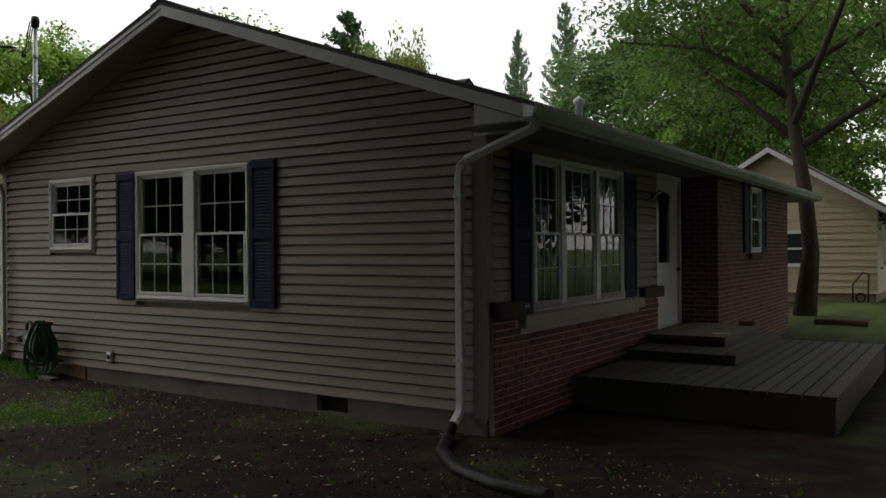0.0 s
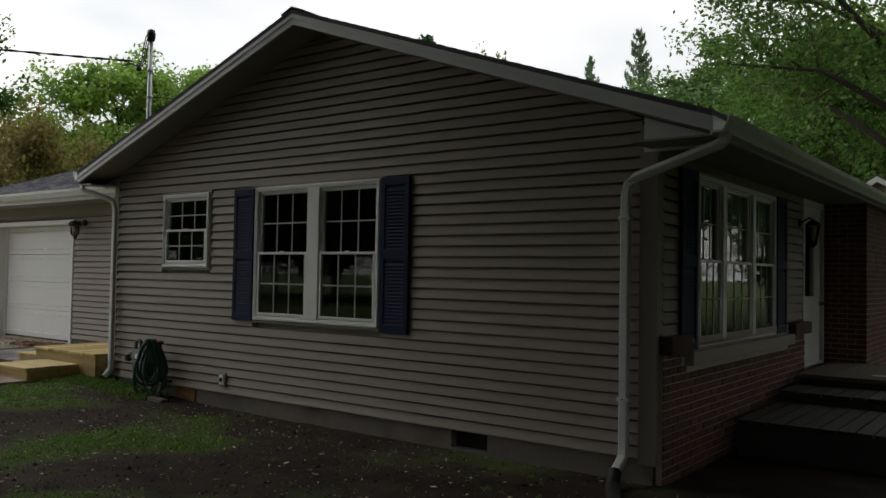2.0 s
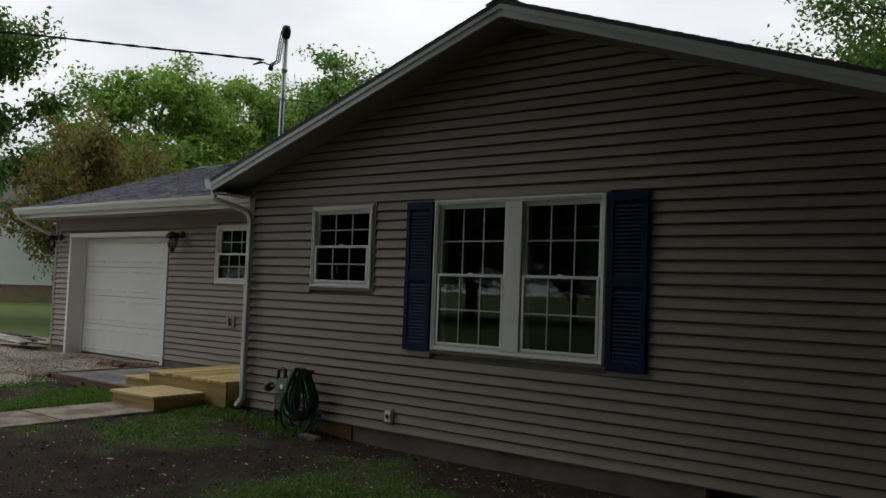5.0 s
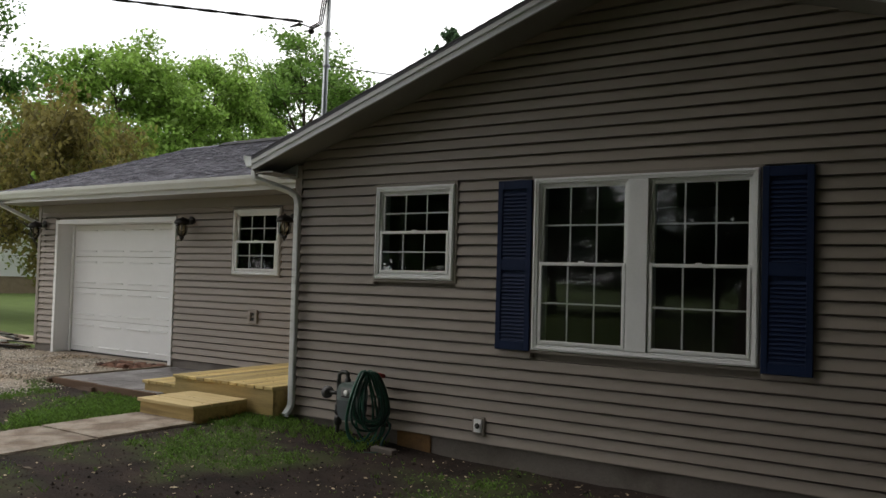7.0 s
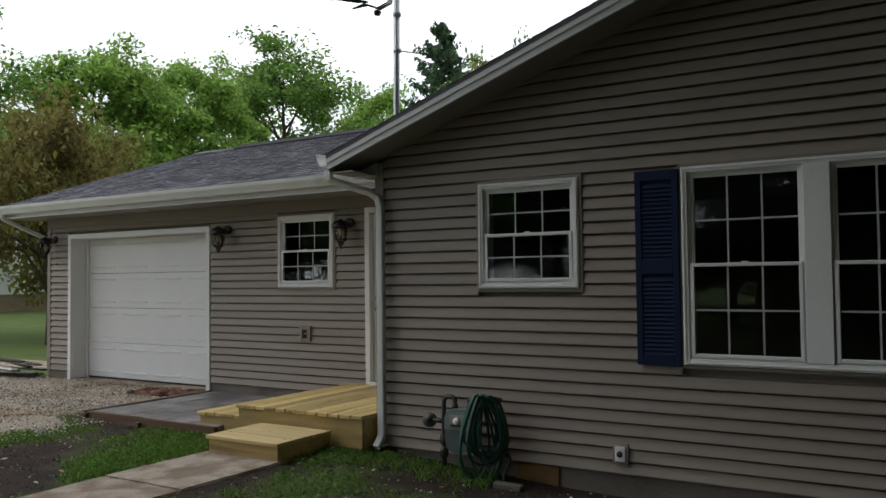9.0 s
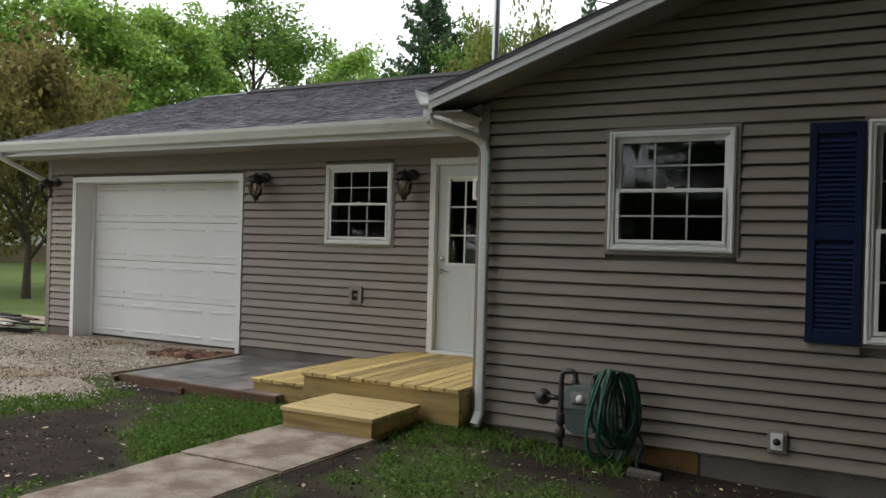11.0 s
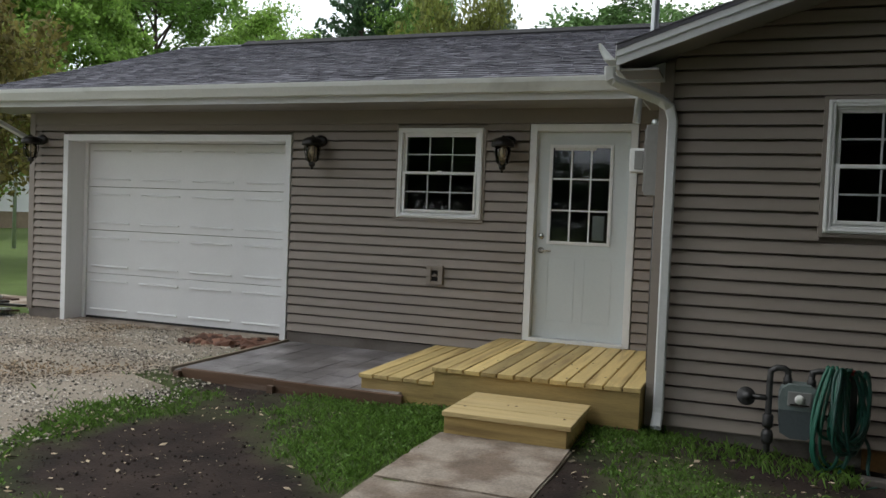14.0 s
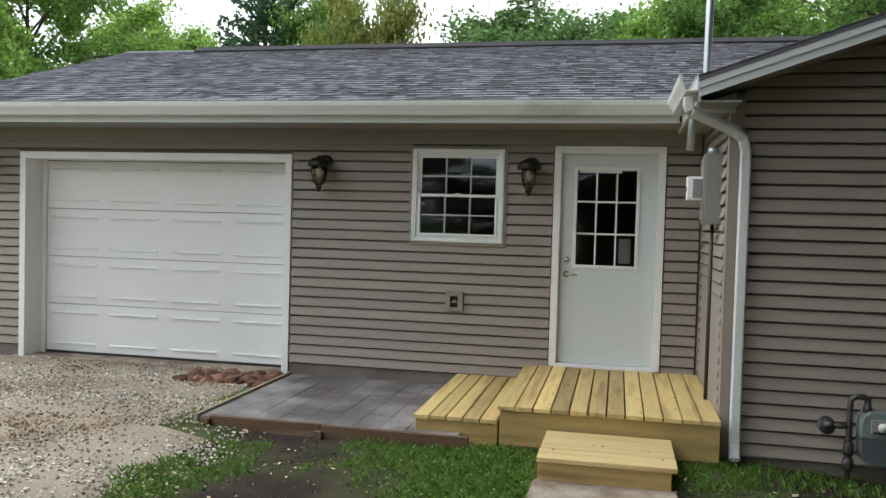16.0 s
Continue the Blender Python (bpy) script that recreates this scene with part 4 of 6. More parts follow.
fdoor = thing("door_2", MF, "closed white front door with a narrow side light", "door", kind="structure")
part("casing", frame_bm(FD[0], FD[1], FD[2], FD[3], 0.07, -0.03, 0.06, 0.004, 0.04), WHITE, fdoor)
part("head_panel", boxes((FD[0] + 0.07, FD[1] - 0.07, 0.0, 0.05, 2.34, FD[3] - 0.07)), WHITE, fdoor)
LF = (FD[0] + 0.14, FD[0] + 0.62, 1.30, 2.20)
fl = part("door_leaf", wall_mesh(FD[0] + 0.07, FD[1] - 0.10, FD[2] + 0.04, 2.34, [LF], 0.05, 0.006), WHITE, fdoor, m=pose(0, 0.0, 0))
part("pane", boxes((LF[0], LF[1], 0.02, 0.026, LF[2], LF[3])), GLASS, fl)
part("lite_frame", frame_bm(LF[0] - 0.03, LF[1] + 0.03, LF[2] - 0.03, LF[3] + 0.03, 0.03, -0.008, 0.012, 0.003), WHITE, fl)
part("door_handle", lathe([(0.03, 0), (0.03, 0.02), (0.02, 0.06), (0.0, 0.065)], 14), CHROME, fl, m=pose(FD[1] - 0.17, 0.0, 1.2, 90))
pl = thing("porch_lantern", MF @ pose(10.92, -0.02, 2.15), "black iron lantern beside the front door", "lamp")
part("backplate", lathe([(0.05, 0), (0.05, 0.02), (0.0, 0.024)], 14), BLACK, pl, m=pose(0, 0, 0.06, 90))
part("arm", tube(bmesh.new(), [(0, -0.02, 0.06), (0, -0.12, 0.12), (0, -0.16, 0.09)], 0.01, 8), BLACK, pl)
part("hood", lathe([(0.10, 0.02), (0.06, 0.07), (0.0, 0.10)], 6, (0, -0.16, 0)), BLACK, pl)
part("glass_shade", lathe([(0.045, -0.2), (0.085, 0.02)], 6, (0, -0.16, 0)), LAMPGLASS, pl)
part("base", lathe([(0.0, -0.25), (0.03, -0.23), (0.05, -0.2)], 6, (0, -0.16, 0)), BLACK, pl)

# brick wing beyond the front door
WX, WY = -2.67, 12.28
wing = thing("wall_wing", pose(0, 0, 0), "projecting red-brown brick wing beyond the front door", "wall", kind="structure")
wh = (14.2, 14.95, 1.42, 2.50)
part("wing_core", wall_mesh(WY + 0.02, YB, -0.5, 2.63, [wh], 0.2), MORTAR, wing, m=pose(WX + 0.052, 0, 0) @ ROT_FRONT)
part("return_core", boxes((XR - 0.2, WX - 0.01, WY + 0.003, WY + 0.2, -0.5, 2.63)), MORTAR, wing)


def brick_rows(name, mm, x0, x1, z0, z1, hole=None):
    v, f, r, z = [], [], 0, z0
    while z < z1:
        x = x0 - (0.1 if r % 2 else 0)
        while x < x1:
            a, b = max(x, x0), min(x + BL - BJ, x1)
            if b - a > 0.03 and not (hole and hole[0] - 0.05 < (a + b) / 2 < hole[1] + 0.05 and hole[2] - 0.03 < z + 0.03 < hole[3]):
                k, e = len(v), random.uniform(-0.002, 0.002)
                v += [(a, -0.004 + e, z), (b, -0.004 + e, z), (b, -0.004 + e, z + BH), (a, -0.004 + e, z + BH), (a, 0.03, z), (b, 0.03, z), (b, 0.03, z + BH), (a, 0.03, z + BH)]
                f += [(k, k + 1, k + 2, k + 3), (k, k + 4, k + 5, k + 1), (k + 1, k + 5, k + 6, k + 2), (k + 2, k + 6, k + 7, k + 3), (k + 3, k + 7, k + 4, k)]
            x += BL
        r += 1
        z += BH + BJ
    o = raw(name, v, f, BRICK_J, wing)
    o.matrix_basis = mm
    return tagged(o, kind="stuff")


brick_rows("bricks", pose(WX, 0, 0) @ ROT_FRONT, WY, YB, -0.2, 2.60, wh)
brick_rows("bricks", pose(0, WY, 0), XR - 0.1, WX, -0.2, 2.60)
window("window_5", pose(WX, 0, 0) @ ROT_FRONT, [(wh[0] + 0.048, wh[1] - 0.048)], wh[2], wh[3], "tall white window in the brick wing", jchannel=False)
part("brick_sill", boxes((wh[0] - 0.08, wh[1] + 0.08, -0.07, 0.0, wh[2] - 0.1, wh[2] - 0.005), bevel=0.006), BRICK, wing, m=pose(WX, 0, 0) @ ROT_FRONT)
shutter(pose(WX, 0, 0) @ ROT_FRONT @ pose(wh[0] - 0.42, -0.006, wh[2]), 0.38, 1.17, "navy blue louvred shutter on the brick wing")
shutter(pose(WX, 0, 0) @ ROT_FRONT @ pose(wh[1] + 0.05, -0.006, wh[2]), 0.38, 1.17, "navy blue louvred shutter on the brick wing")

# remaining walls, floors and ceilings that close the house
part("wall_back", boxes((XL, WX - 0.2, YB, YB + 0.15, -0.4, 2.66)), SIDE_TRIM)
tagged(bpy.data.objects["wall_back"], "plain back wall of the house", "wall", kind="structure")
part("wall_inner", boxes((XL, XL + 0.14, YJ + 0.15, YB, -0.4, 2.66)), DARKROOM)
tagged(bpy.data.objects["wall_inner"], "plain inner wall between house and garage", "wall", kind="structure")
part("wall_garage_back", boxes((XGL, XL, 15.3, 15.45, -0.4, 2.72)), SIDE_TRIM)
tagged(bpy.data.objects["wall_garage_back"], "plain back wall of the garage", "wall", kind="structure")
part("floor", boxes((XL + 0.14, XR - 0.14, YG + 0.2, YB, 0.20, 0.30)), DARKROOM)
tagged(bpy.data.objects["floor"], "house floor coloured dark as room shade behind the windows", "floor", kind="structure")
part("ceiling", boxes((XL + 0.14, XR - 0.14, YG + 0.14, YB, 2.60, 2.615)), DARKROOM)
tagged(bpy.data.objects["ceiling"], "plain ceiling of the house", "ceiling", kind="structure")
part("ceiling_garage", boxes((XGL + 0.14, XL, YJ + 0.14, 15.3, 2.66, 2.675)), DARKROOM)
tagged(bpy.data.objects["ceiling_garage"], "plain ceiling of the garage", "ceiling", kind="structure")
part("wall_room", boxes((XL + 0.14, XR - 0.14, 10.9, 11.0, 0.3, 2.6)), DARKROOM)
tagged(bpy.data.objects["wall_room"], "inner wall coloured dark as room shade behind the windows", "wall", kind="structure")


# ---- back step, walk and slab ----
def plank_rows(parent, name, x0, x1, y0, y1, z, n, material, gap=0.011, thick=0.036, along="y"):
    w = (x1 - x0) / n if along == "y" else (y1 - y0) / n
    for i in range(n):
        a = (x0 if along == "y" else y0) + w * i
        e = random.uniform(-0.006, 0.006)
        bm = boxes((a + gap / 2, a + w - gap / 2, y0 + e, y1, z - thick, z + random.uniform(-0.0015, 0.0015))) if along == "y" else boxes((x0 + e, x1, a + gap / 2, a + w - gap / 2, z - thick, z + random.uniform(-0.0015, 0.0015)))
        bmesh.ops.bevel(bm, geom=list(bm.edges), offset=0.004, segments=1, affect="EDGES")
        part(name, bm, material, parent)


def knots(parent, x0, x1, y0, y1, z, n):
    for i in range(n):
        bm = lathe([(0.010, 0), (0.006, 0.0012), (0.0005, 0.0015)], 10)
        part("knot", bm, KNOT, parent, m=pose(random.uniform(x0, x1), random.uniform(y0, y1), z) @ Matrix.Diagonal((random.uniform(0.6, 1.2), random.uniform(0.9, 2.4), 1, 1)))


stoop = thing("back_stoop", pose(0, 0, 0), "new yellow treated-pine stoop below the back door", "stoop")
plank_rows(stoop, "deck_board", -12.66, -11.015, 6.29, 8.20, 0.34, 12, PINE)
part("front_board", boxes((-12.64, -11.025, 6.315, 6.353, -0.03, 0.302), bevel=0.003), PINE_SHADED, stoop)
part("side_board", boxes((-12.64, -12.602, 6.355, 8.2, -0.03, 0.302), bevel=0.003), PINE_SHADED, stoop)
part("side_board", boxes((-11.063, -11.025, 6.355, 8.2, -0.03, 0.302), bevel=0.003), PINE_SHADED, stoop)
part("skirt_board", boxes((-12.642, -11.023, 6.308, 6.314, -0.05, 0.035)), OLDWOOD, stoop, "muddy lower edge board")
knots(stoop, -12.6, -11.2, 6.4, 8.1, 0.3405, 24)
low = thing("side_step", pose(0, 0, 0), "lower treated-pine step beside the stoop", "step", "wooden steps")
plank_rows(low, "deck_board", -13.345, -12.67, 6.38, 8.19, 0.205, 5, PINE)
part("front_board", boxes((-13.325, -12.67, 6.405, 6.443, -0.03, 0.167), bevel=0.003), PINE_SHADED, low)
part("side_board", boxes((-13.325, -13.287, 6.445, 8.18, -0.03, 0.167), bevel=0.003), PINE_SHADED, low)
knots(low, -13.3, -12.75, 6.5, 8.1, 0.2055, 9)
stp = thing("front_step", pose(0, 0, 0), "small treated-pine box step before the stoop", "step", "wooden steps")
plank_rows(stp, "tread_board", -12.28, -11.37, 5.54, 6.28, 0.185, 3, PINE_STEP, along="x")
part("front_board", boxes((-12.275, -11.405, 5.585, 5.623, -0.03, 0.147), bevel=0.003), PINE_SHADED, stp)
part("side_board", boxes((-12.275, -12.237, 5.625, 6.30, -0.03, 0.147), bevel=0.003), PINE_SHADED, stp)
part("side_board", boxes((-11.443, -11.405, 5.625, 6.30, -0.03, 0.147), bevel=0.003), PINE_SHADED, stp)
knots(stp, -12.2, -11.45, 5.65, 6.2, 0.1855, 5)

slab = thing("concrete_pad", pose(0, 0, 0), "stamped grey concrete pad framed with weathered planks", "patio", kind="structure")
sv = part("pad_core", boxes((-15.12, -12.95, 6.26, 8.235, -0.2, 0.072)), SLAB, slab)
px = -15.115
nx = 10
pwid = (15.115 - 12.955) / nx
for i in range(nx):
    yy = 6.265 - (0.2 if i % 2 else 0)
    while yy < 8.2:
        a, b = max(yy, 6.265), min(yy + 0.47, 8.23)
        if b - a > 0.06:
            part("stamped_paver", boxes((px + i * pwid + 0.002, px + (i + 1) * pwid - 0.002, a + 0.002, b - 0.002, 0.06, 0.080 + random.uniform(-0.0015, 0.0015)), bevel=0.003), SLAB, slab)
        yy += 0.47
part("edge_plank", boxes((-15.0, -14.05, 6.20, 6.245, -0.08, 0.105), bevel=0.005), OLDWOOD, slab, "weathered red-brown plank")
part("edge_plank", boxes((-14.04, -12.86, 6.185, 6.23, -0.08, 0.10), bevel=0.005), OLDWOOD, slab, "weathered red-brown plank", m=pose(0, 0, 0))
part("edge_plank", boxes((-15.16, -15.125, 6.23, 8.22, -0.08, 0.100), bevel=0.004), OLDPALE, slab, "pale worn plank edge")
part("stake", boxes((-14.08, -14.02, 6.14, 6.18, -0.1, 0.06), bevel=0.004), OLDWOOD, slab)
part("stake", boxes((-15.05, -14.99, 6.15, 6.20, -0.1, 0.085), bevel=0.004), OLDWOOD, slab)

walkway = thing("walkway", pose(0, 0, 0), "old tan concrete walk with worn joints", "path", kind="structure")
yy = 5.60
for i in range(9):
    ln = (1.12, 1.25, 1.18, 1.22, 1.2, 1.2, 1.2, 1.2, 1.2)[i]
    bm = boxes((-12.31, -11.37, yy - ln + 0.012, yy, -0.12, 0.022 + random.uniform(-0.006, 0.006)))
    bmesh.ops.bevel(bm, geom=list(bm.edges), offset=0.012, segments=2, affect="EDGES")
    bmesh.ops.subdivide_edges(bm, edges=[e for e in bm.edges if e.calc_length() > 0.5], cuts=9, use_grid_fill=True)
    for v in bm.verts:
        v.co.x += 0.02 * noise.noise((v.co.y * 2.5, v.co.x, 1))
        v.co.z += 0.004 * noise.noise((v.co.x * 5, v.co.y * 5, 1))
    part("walk_slab", bm, CONCRETE, walkway)
    yy -= ln

# ---- gas meter with the hose on it ----
gm = thing("gas_meter", pose(-9.96, 6.36, -0.12), "grey gas meter on dark pipes against the wall", "gas meter")
prof = [(-0.115, 0.27), (-0.125, 0.33), (-0.125, 0.52), (-0.11, 0.57), (-0.07, 0.60), (0.07, 0.60), (0.11, 0.57), (0.125, 0.52), (0.125, 0.33), (0.10, 0.26), (0.05, 0.235), (-0.05, 0.235)]
part("meter_body", prism(prof, -0.09, 0.07), METERGREY, gm)
part("meter_head", prism([(-0.128, 0.43), (-0.128, 0.525), (-0.112, 0.575), (-0.07, 0.605), (0.07, 0.605), (0.112, 0.575), (0.128, 0.525), (0.128, 0.43)], -0.094, 0.074), METERHEAD, gm, "paler grey-green cast head")
for e in (-0.075, 0.075):
    part("meter_neck", lathe([(0.03, 0.59), (0.03, 0.63), (0.022, 0.64), (0.022, 0.66)], 12, (e, 0, 0)), PIPE, gm)
part("dial_plate", boxes((-0.075, 0.075, -0.103, -0.088, 0.46, 0.56), bevel=0.006), BOXGREY, gm, "pale dial window plate")
part("dial", lathe([(0.032, 0), (0.032, 0.008), (0.0, 0.009)], 16), PAPER, gm, m=pose(0, -0.103, 0.51, 90))
part("index_bar", boxes((-0.06, 0.06, -0.108, -0.1035, 0.467, 0.478)), BLACK, gm)
part("riser_pipe", tube(bmesh.new(), [(-0.19, 0, -0.12), (-0.19, 0, 0.20), (-0.19, 0, 0.62), (-0.185, 0, 0.675), (-0.15, 0, 0.70), (-0.10, 0, 0.70), (-0.075, 0, 0.68), (-0.075, 0, 0.64)], 0.022, 10), PIPE, gm)
part("outlet_pipe", tube(bmesh.new(), [(0.075, 0, 0.64), (0.08, 0, 0.69), (0.12, 0, 0.70), (0.28, 0, 0.70), (0.33, 0.0, 0.68), (0.34, 0.0, 0.62), (0.34, 0.02, 0.22), (0.34, 0.18, 0.20)], 0.022, 10), PIPE, gm)
part("union", lathe([(0.034, 0.28), (0.036, 0.30), (0.036, 0.36), (0.030, 0.37)], 8, (-0.19, 0, 0)), PIPE, gm)
part("shutoff_valve", lathe([(0.03, 0.16), (0.040, 0.19), (0.040, 0.23), (0.03, 0.26)], 8, (-0.19, 0, 0)), PIPE, gm)
part("regulator", lathe([(0.018, -0.062), (0.018, -0.03), (0.040, -0.024), (0.060, -0.008), (0.066, -0.006), (0.066, 0.006), (0.060, 0.008), (0.042, 0.024), (0.022, 0.030), (0.022, 0.060), (0.0, 0.062)], 18), PIPE, gm, m=pose(-0.34, 0.0, 0.48, 70, 0, 20))
part("regulator_pipe", tube(bmesh.new(), [(-0.30, 0, 0.48), (-0.19, 0, 0.48)], 0.020, 10), PIPE, gm)
part("ground_loop", tube(bmesh.new(), [(-0.24, -0.03, 0.02), (-0.23, -0.04, -0.03), (-0.19, -0.05, -0.05), (-0.15, -0.04, -0.03), (-0.15, -0.03, 0.03)], 0.006, 6), GALV, gm)

hose = thing("garden_hose", pose(-9.70, 6.28, -0.12, 0, 0, 55), "coiled green garden hose hung over the meter pipe", "hose")
rng = random.Random(5)
for i in range(14):
    pts = []
    w, drop, cx = rng.uniform(0.11, 0.23), rng.uniform(0.48, 0.76), rng.uniform(-0.05, 0.05)
    yo, lean = rng.uniform(-0.09, 0.05), rng.uniform(-0.04, 0.05)
    for k in range(25):
        a = 2 * math.pi * k / 24
        zz = 0.74 - drop * (0.5 - 0.5 * math.cos(a))
        sq = math.sin(a)
        wid = w * (0.35 + 0.65 * (0.5 - 0.5 * math.cos(a)))
        pts.append((cx + wid * sq + lean * (0.74 - zz), yo - 0.05 * math.cos(a / 2) + 0.02 * math.sin(2 * a + i), zz))
    part("hose_loop", tube(bmesh.new(), pts, 0.0115, 7, cap=False), HOSE if i % 5 < 3 else HOSE_DARK, hose)
tail = [(0.15 + 0.05 * math.sin(k * 0.5), -0.06 - 0.01 * k, 0.30 - 0.026 * k) for k in range(13)]
part("hose_tail", tube(bmesh.new(), tail + [(0.02, -0.25, 0.005), (-0.15, -0.22, 0.004)], 0.0115, 7), HOSE_DARK, hose)
part("hose_coupling", tube(bmesh.new(), [(0.06, -0.03, 0.72), (0.15, -0.03, 0.70)], 0.02, 8), RED, hose, "red hose coupling")

brk = thing("loose_block", pose(-9.45, 6.22, -0.13, 0, 4, 8), "small grey broken block lying by the foundation", "block")
part("block", boxes((-0.12, 0.12, -0.05, 0.05, 0, 0.06), bevel=0.012), FOUND, brk)

# ---- service entrance on the return wall ----
sb = thing("electric_meter_box", pose(XL - 0.03, 7.02, 1.77), "grey electric meter box with a white disconnect", "meter box")
part("box", boxes((-0.11, 0.025, -0.14, 0.14, 0, 0.56), bevel=0.008), BOXGREY, sb)
part("cover", boxes((-0.122, -0.11, -0.125, 0.125, 0.03, 0.53), bevel=0.004), BOXGREY, sb)
part("hub", lathe([(0.045, 0.55), (0.045, 0.60), (0.034, 0.62)], 14, (-0.045, 0, 0)), GALV, sb)
dc = part("disconnect", boxes((-0.24, -0.12, -0.07, 0.07, 0.19, 0.38), bevel=0.010), WHITE, sb, "white plastic disconnect box")
part("breaker_slot", boxes((-0.246, -0.238, -0.02, 0.03, 0.26, 0.30)), BLACK, dc)
part("bracket", boxes((-0.2, -0.13, -0.085, -0.068, 0.21, 0.36), bevel=0.004), BOXGREY, dc)
part("lower_conduit", tube(bmesh.new(), [(-0.03, 0.02, 0.0), (-0.03, 0.02, -1.42)], 0.016, 10), PIPE, sb, "dark brown conduit to the deck")
mast = thing("service_mast", pose(-11.17, 7.08, 2.37), "galvanised service mast with a weatherhead above the roof", "mast")
part("conduit", tube(bmesh.new(), [(-0.08, 0.02, 0.0), (-0.06, 0.02, 0.3), (0.03, 0.0, 0.62), (0.05, 0, 2.45)], 0.032, 12), GALV, mast)
part("weatherhead", lathe([(0.034, 2.42), (0.055, 2.45), (0.062, 2.53), (0.05, 2.59), (0.0, 2.61)], 14, (0.05, 0, 0)), BLACK, mast)
for zc in (2.0, 1.62):
    part("clamp", lathe([(0.036, zc - 0.02), (0.042, zc - 0.018), (0.042, zc + 0.018), (0.036, zc + 0.02)], 12, (0.05, 0, 0)), GALV, mast)
part("insulator", lathe([(0.02, 0), (0.035, 0.02), (0.035, 0.05), (0.02, 0.07)], 12), BLACK, mast, m=pose(-0.13, -0.05, 2.04, 0, -80))
part("boot", lathe([(0.10, 0.5), (0.09, 0.52), (0.045, 0.60), (0.036, 0.62)], 14, (0.03, 0, 0)), GALV, mast)
for off in (0.0, 0.03, -0.03):
    part("drip_lead", tube(bmesh.new(), [(0.05, -0.05 + off, 2.50), (0.06, -0.09 + off, 2.34), (0.03, -0.10 + off, 2.10), (-0.10, -0.11 + off, 2.06), (-0.26, -0.12 + off, 2.13), (-0.42, -0.14, 2.11)], 0.009, 6), CABLE, mast)
part("guy_wire", tube(bmesh.new(), [(0.05, 0, 1.62), (1.4, 2.2, 1.62), (2.6, 4.2, 1.40)], 0.006, 5), CABLE, mast)
cab = thing("service_cable", pose(-11.37, 7.03, 4.51), "black twisted overhead service cable to the mast", "cable")
A, B = Vector((-0.05, -0.05, 0.02)), Vector((-26.0, -21.0, 2.6))
cpts = [A.lerp(B, k / 60) + Vector((0, 0, -0.12 * 4 * (k / 60) * (1 - k / 60))) for k in range(61)]
part("conductor", tube(bmesh.new(), cpts, 0.012, 6), CABLE, cab)
for ph in (0, math.pi):
    hel = []
    for k in range(361):
        p = A.lerp(B, k / 360) + Vector((0, 0, -0.12 * 4 * (k / 360) * (1 - k / 360)))
        hel.append(p + Vector((0.006 * math.cos(k * 0.9 + ph), -0.008 * math.cos(k * 0.9 + ph), 0.012 * math.sin(k * 0.9 + ph))))
    part("twisted_wire", tube(bmesh.new(), hel, 0.008, 5), CABLE, cab)

# ---- front deck ----
fdk = thing("front_deck", pose(0, 0, 0), "low dark-brown painted deck before the front door", "deck")
plank_rows(fdk, "deck_board", -3.07, -0.58, 8.12, 12.7, 0.19, 17, DECKGREY)
part("front_board", boxes((-3.05, -0.60, 8.14, 8.175, -0.22, 0.153), bevel=0.003), DECKGREY, fdk)
part("side_board", boxes((-0.635, -0.60, 8.18, 12.68, -0.22, 0.153), bevel=0.003), DECKGREY, fdk)
ms = thing("porch_step", pose(0, 0, 0), "dark painted lower porch step on the deck", "step", "porch steps")
plank_rows(ms, "tread_board", -3.07, -1.79, 9.62, 12.26, 0.305, 9, DECKGREY)
part("front_board", boxes((-3.05, -1.81, 9.64, 9.67, 0.192, 0.269)), DECKGREY, ms)
part("side_board", boxes((-1.84, -1.81, 9.675, 12.24, 0.192, 0.269)), DECKGREY, ms)
ts = thing("porch_step", pose(0, 0, 0), "weathered upper porch step below the front door", "step", "porch steps")
plank_rows(ts, "tread_board", -3.07, -2.09, 10.36, 12.24, 0.425, 3, OLDSTEP, gap=0.002, thick=0.05)
part("front_board", boxes((-3.05, -2.11, 10.38, 10.41, 0.307, 0.374)), DECKGREY, ts)
part("side_board", boxes((-2.14, -2.11, 10.415, 12.22, 0.307, 0.374)), DECKGREY, ts)
nt_ = thing("paper_slip", pose(-2.25, 10.75, 0.428, 0, 0, 20), "small white paper lying on the porch step", "paper")
part("sheet", boxes((-0.09, 0.09, -0.05, 0.05, 0, 0.006), bevel=0.002), PAPER, nt_)
pbk = thing("loose_brick", pose(-2.22, 12.0, 0.427, 0, 0, 15), "loose red brick on the porch step", "brick")
part("brick_body", boxes((-0.1, 0.1, -0.045, 0.045, 0, 0.057), bevel=0.004), BRICK, pbk)
pb = thing("planter_tray", pose(-0.1, 10.4, -0.12), "shallow tan tray beside the deck", "tray")
part("tray", boxes((-0.2, 0.2, -0.3, 0.3, 0, 0.03), (-0.2, -0.17, -0.3, 0.3, 0.03, 0.12), (0.17, 0.2, -0.3, 0.3, 0.03, 0.12), (-0.17, 0.17, -0.3, -0.27, 0.03, 0.12), (-0.17, 0.17, 0.27, 0.3, 0.03, 0.12)), CONCRETE, pb)
lg = thing("landscape_timber", pose(-2.4, 18.9, -0.12), "dark timber edging lying on the lawn", "timber")
part("timber", tube(bmesh.new(), [(0, 0, 0.06), (0.5, 0.01, 0.06), (1.0, 0.0, 0.055)], 0.07, 10), OLDWOOD, lg)

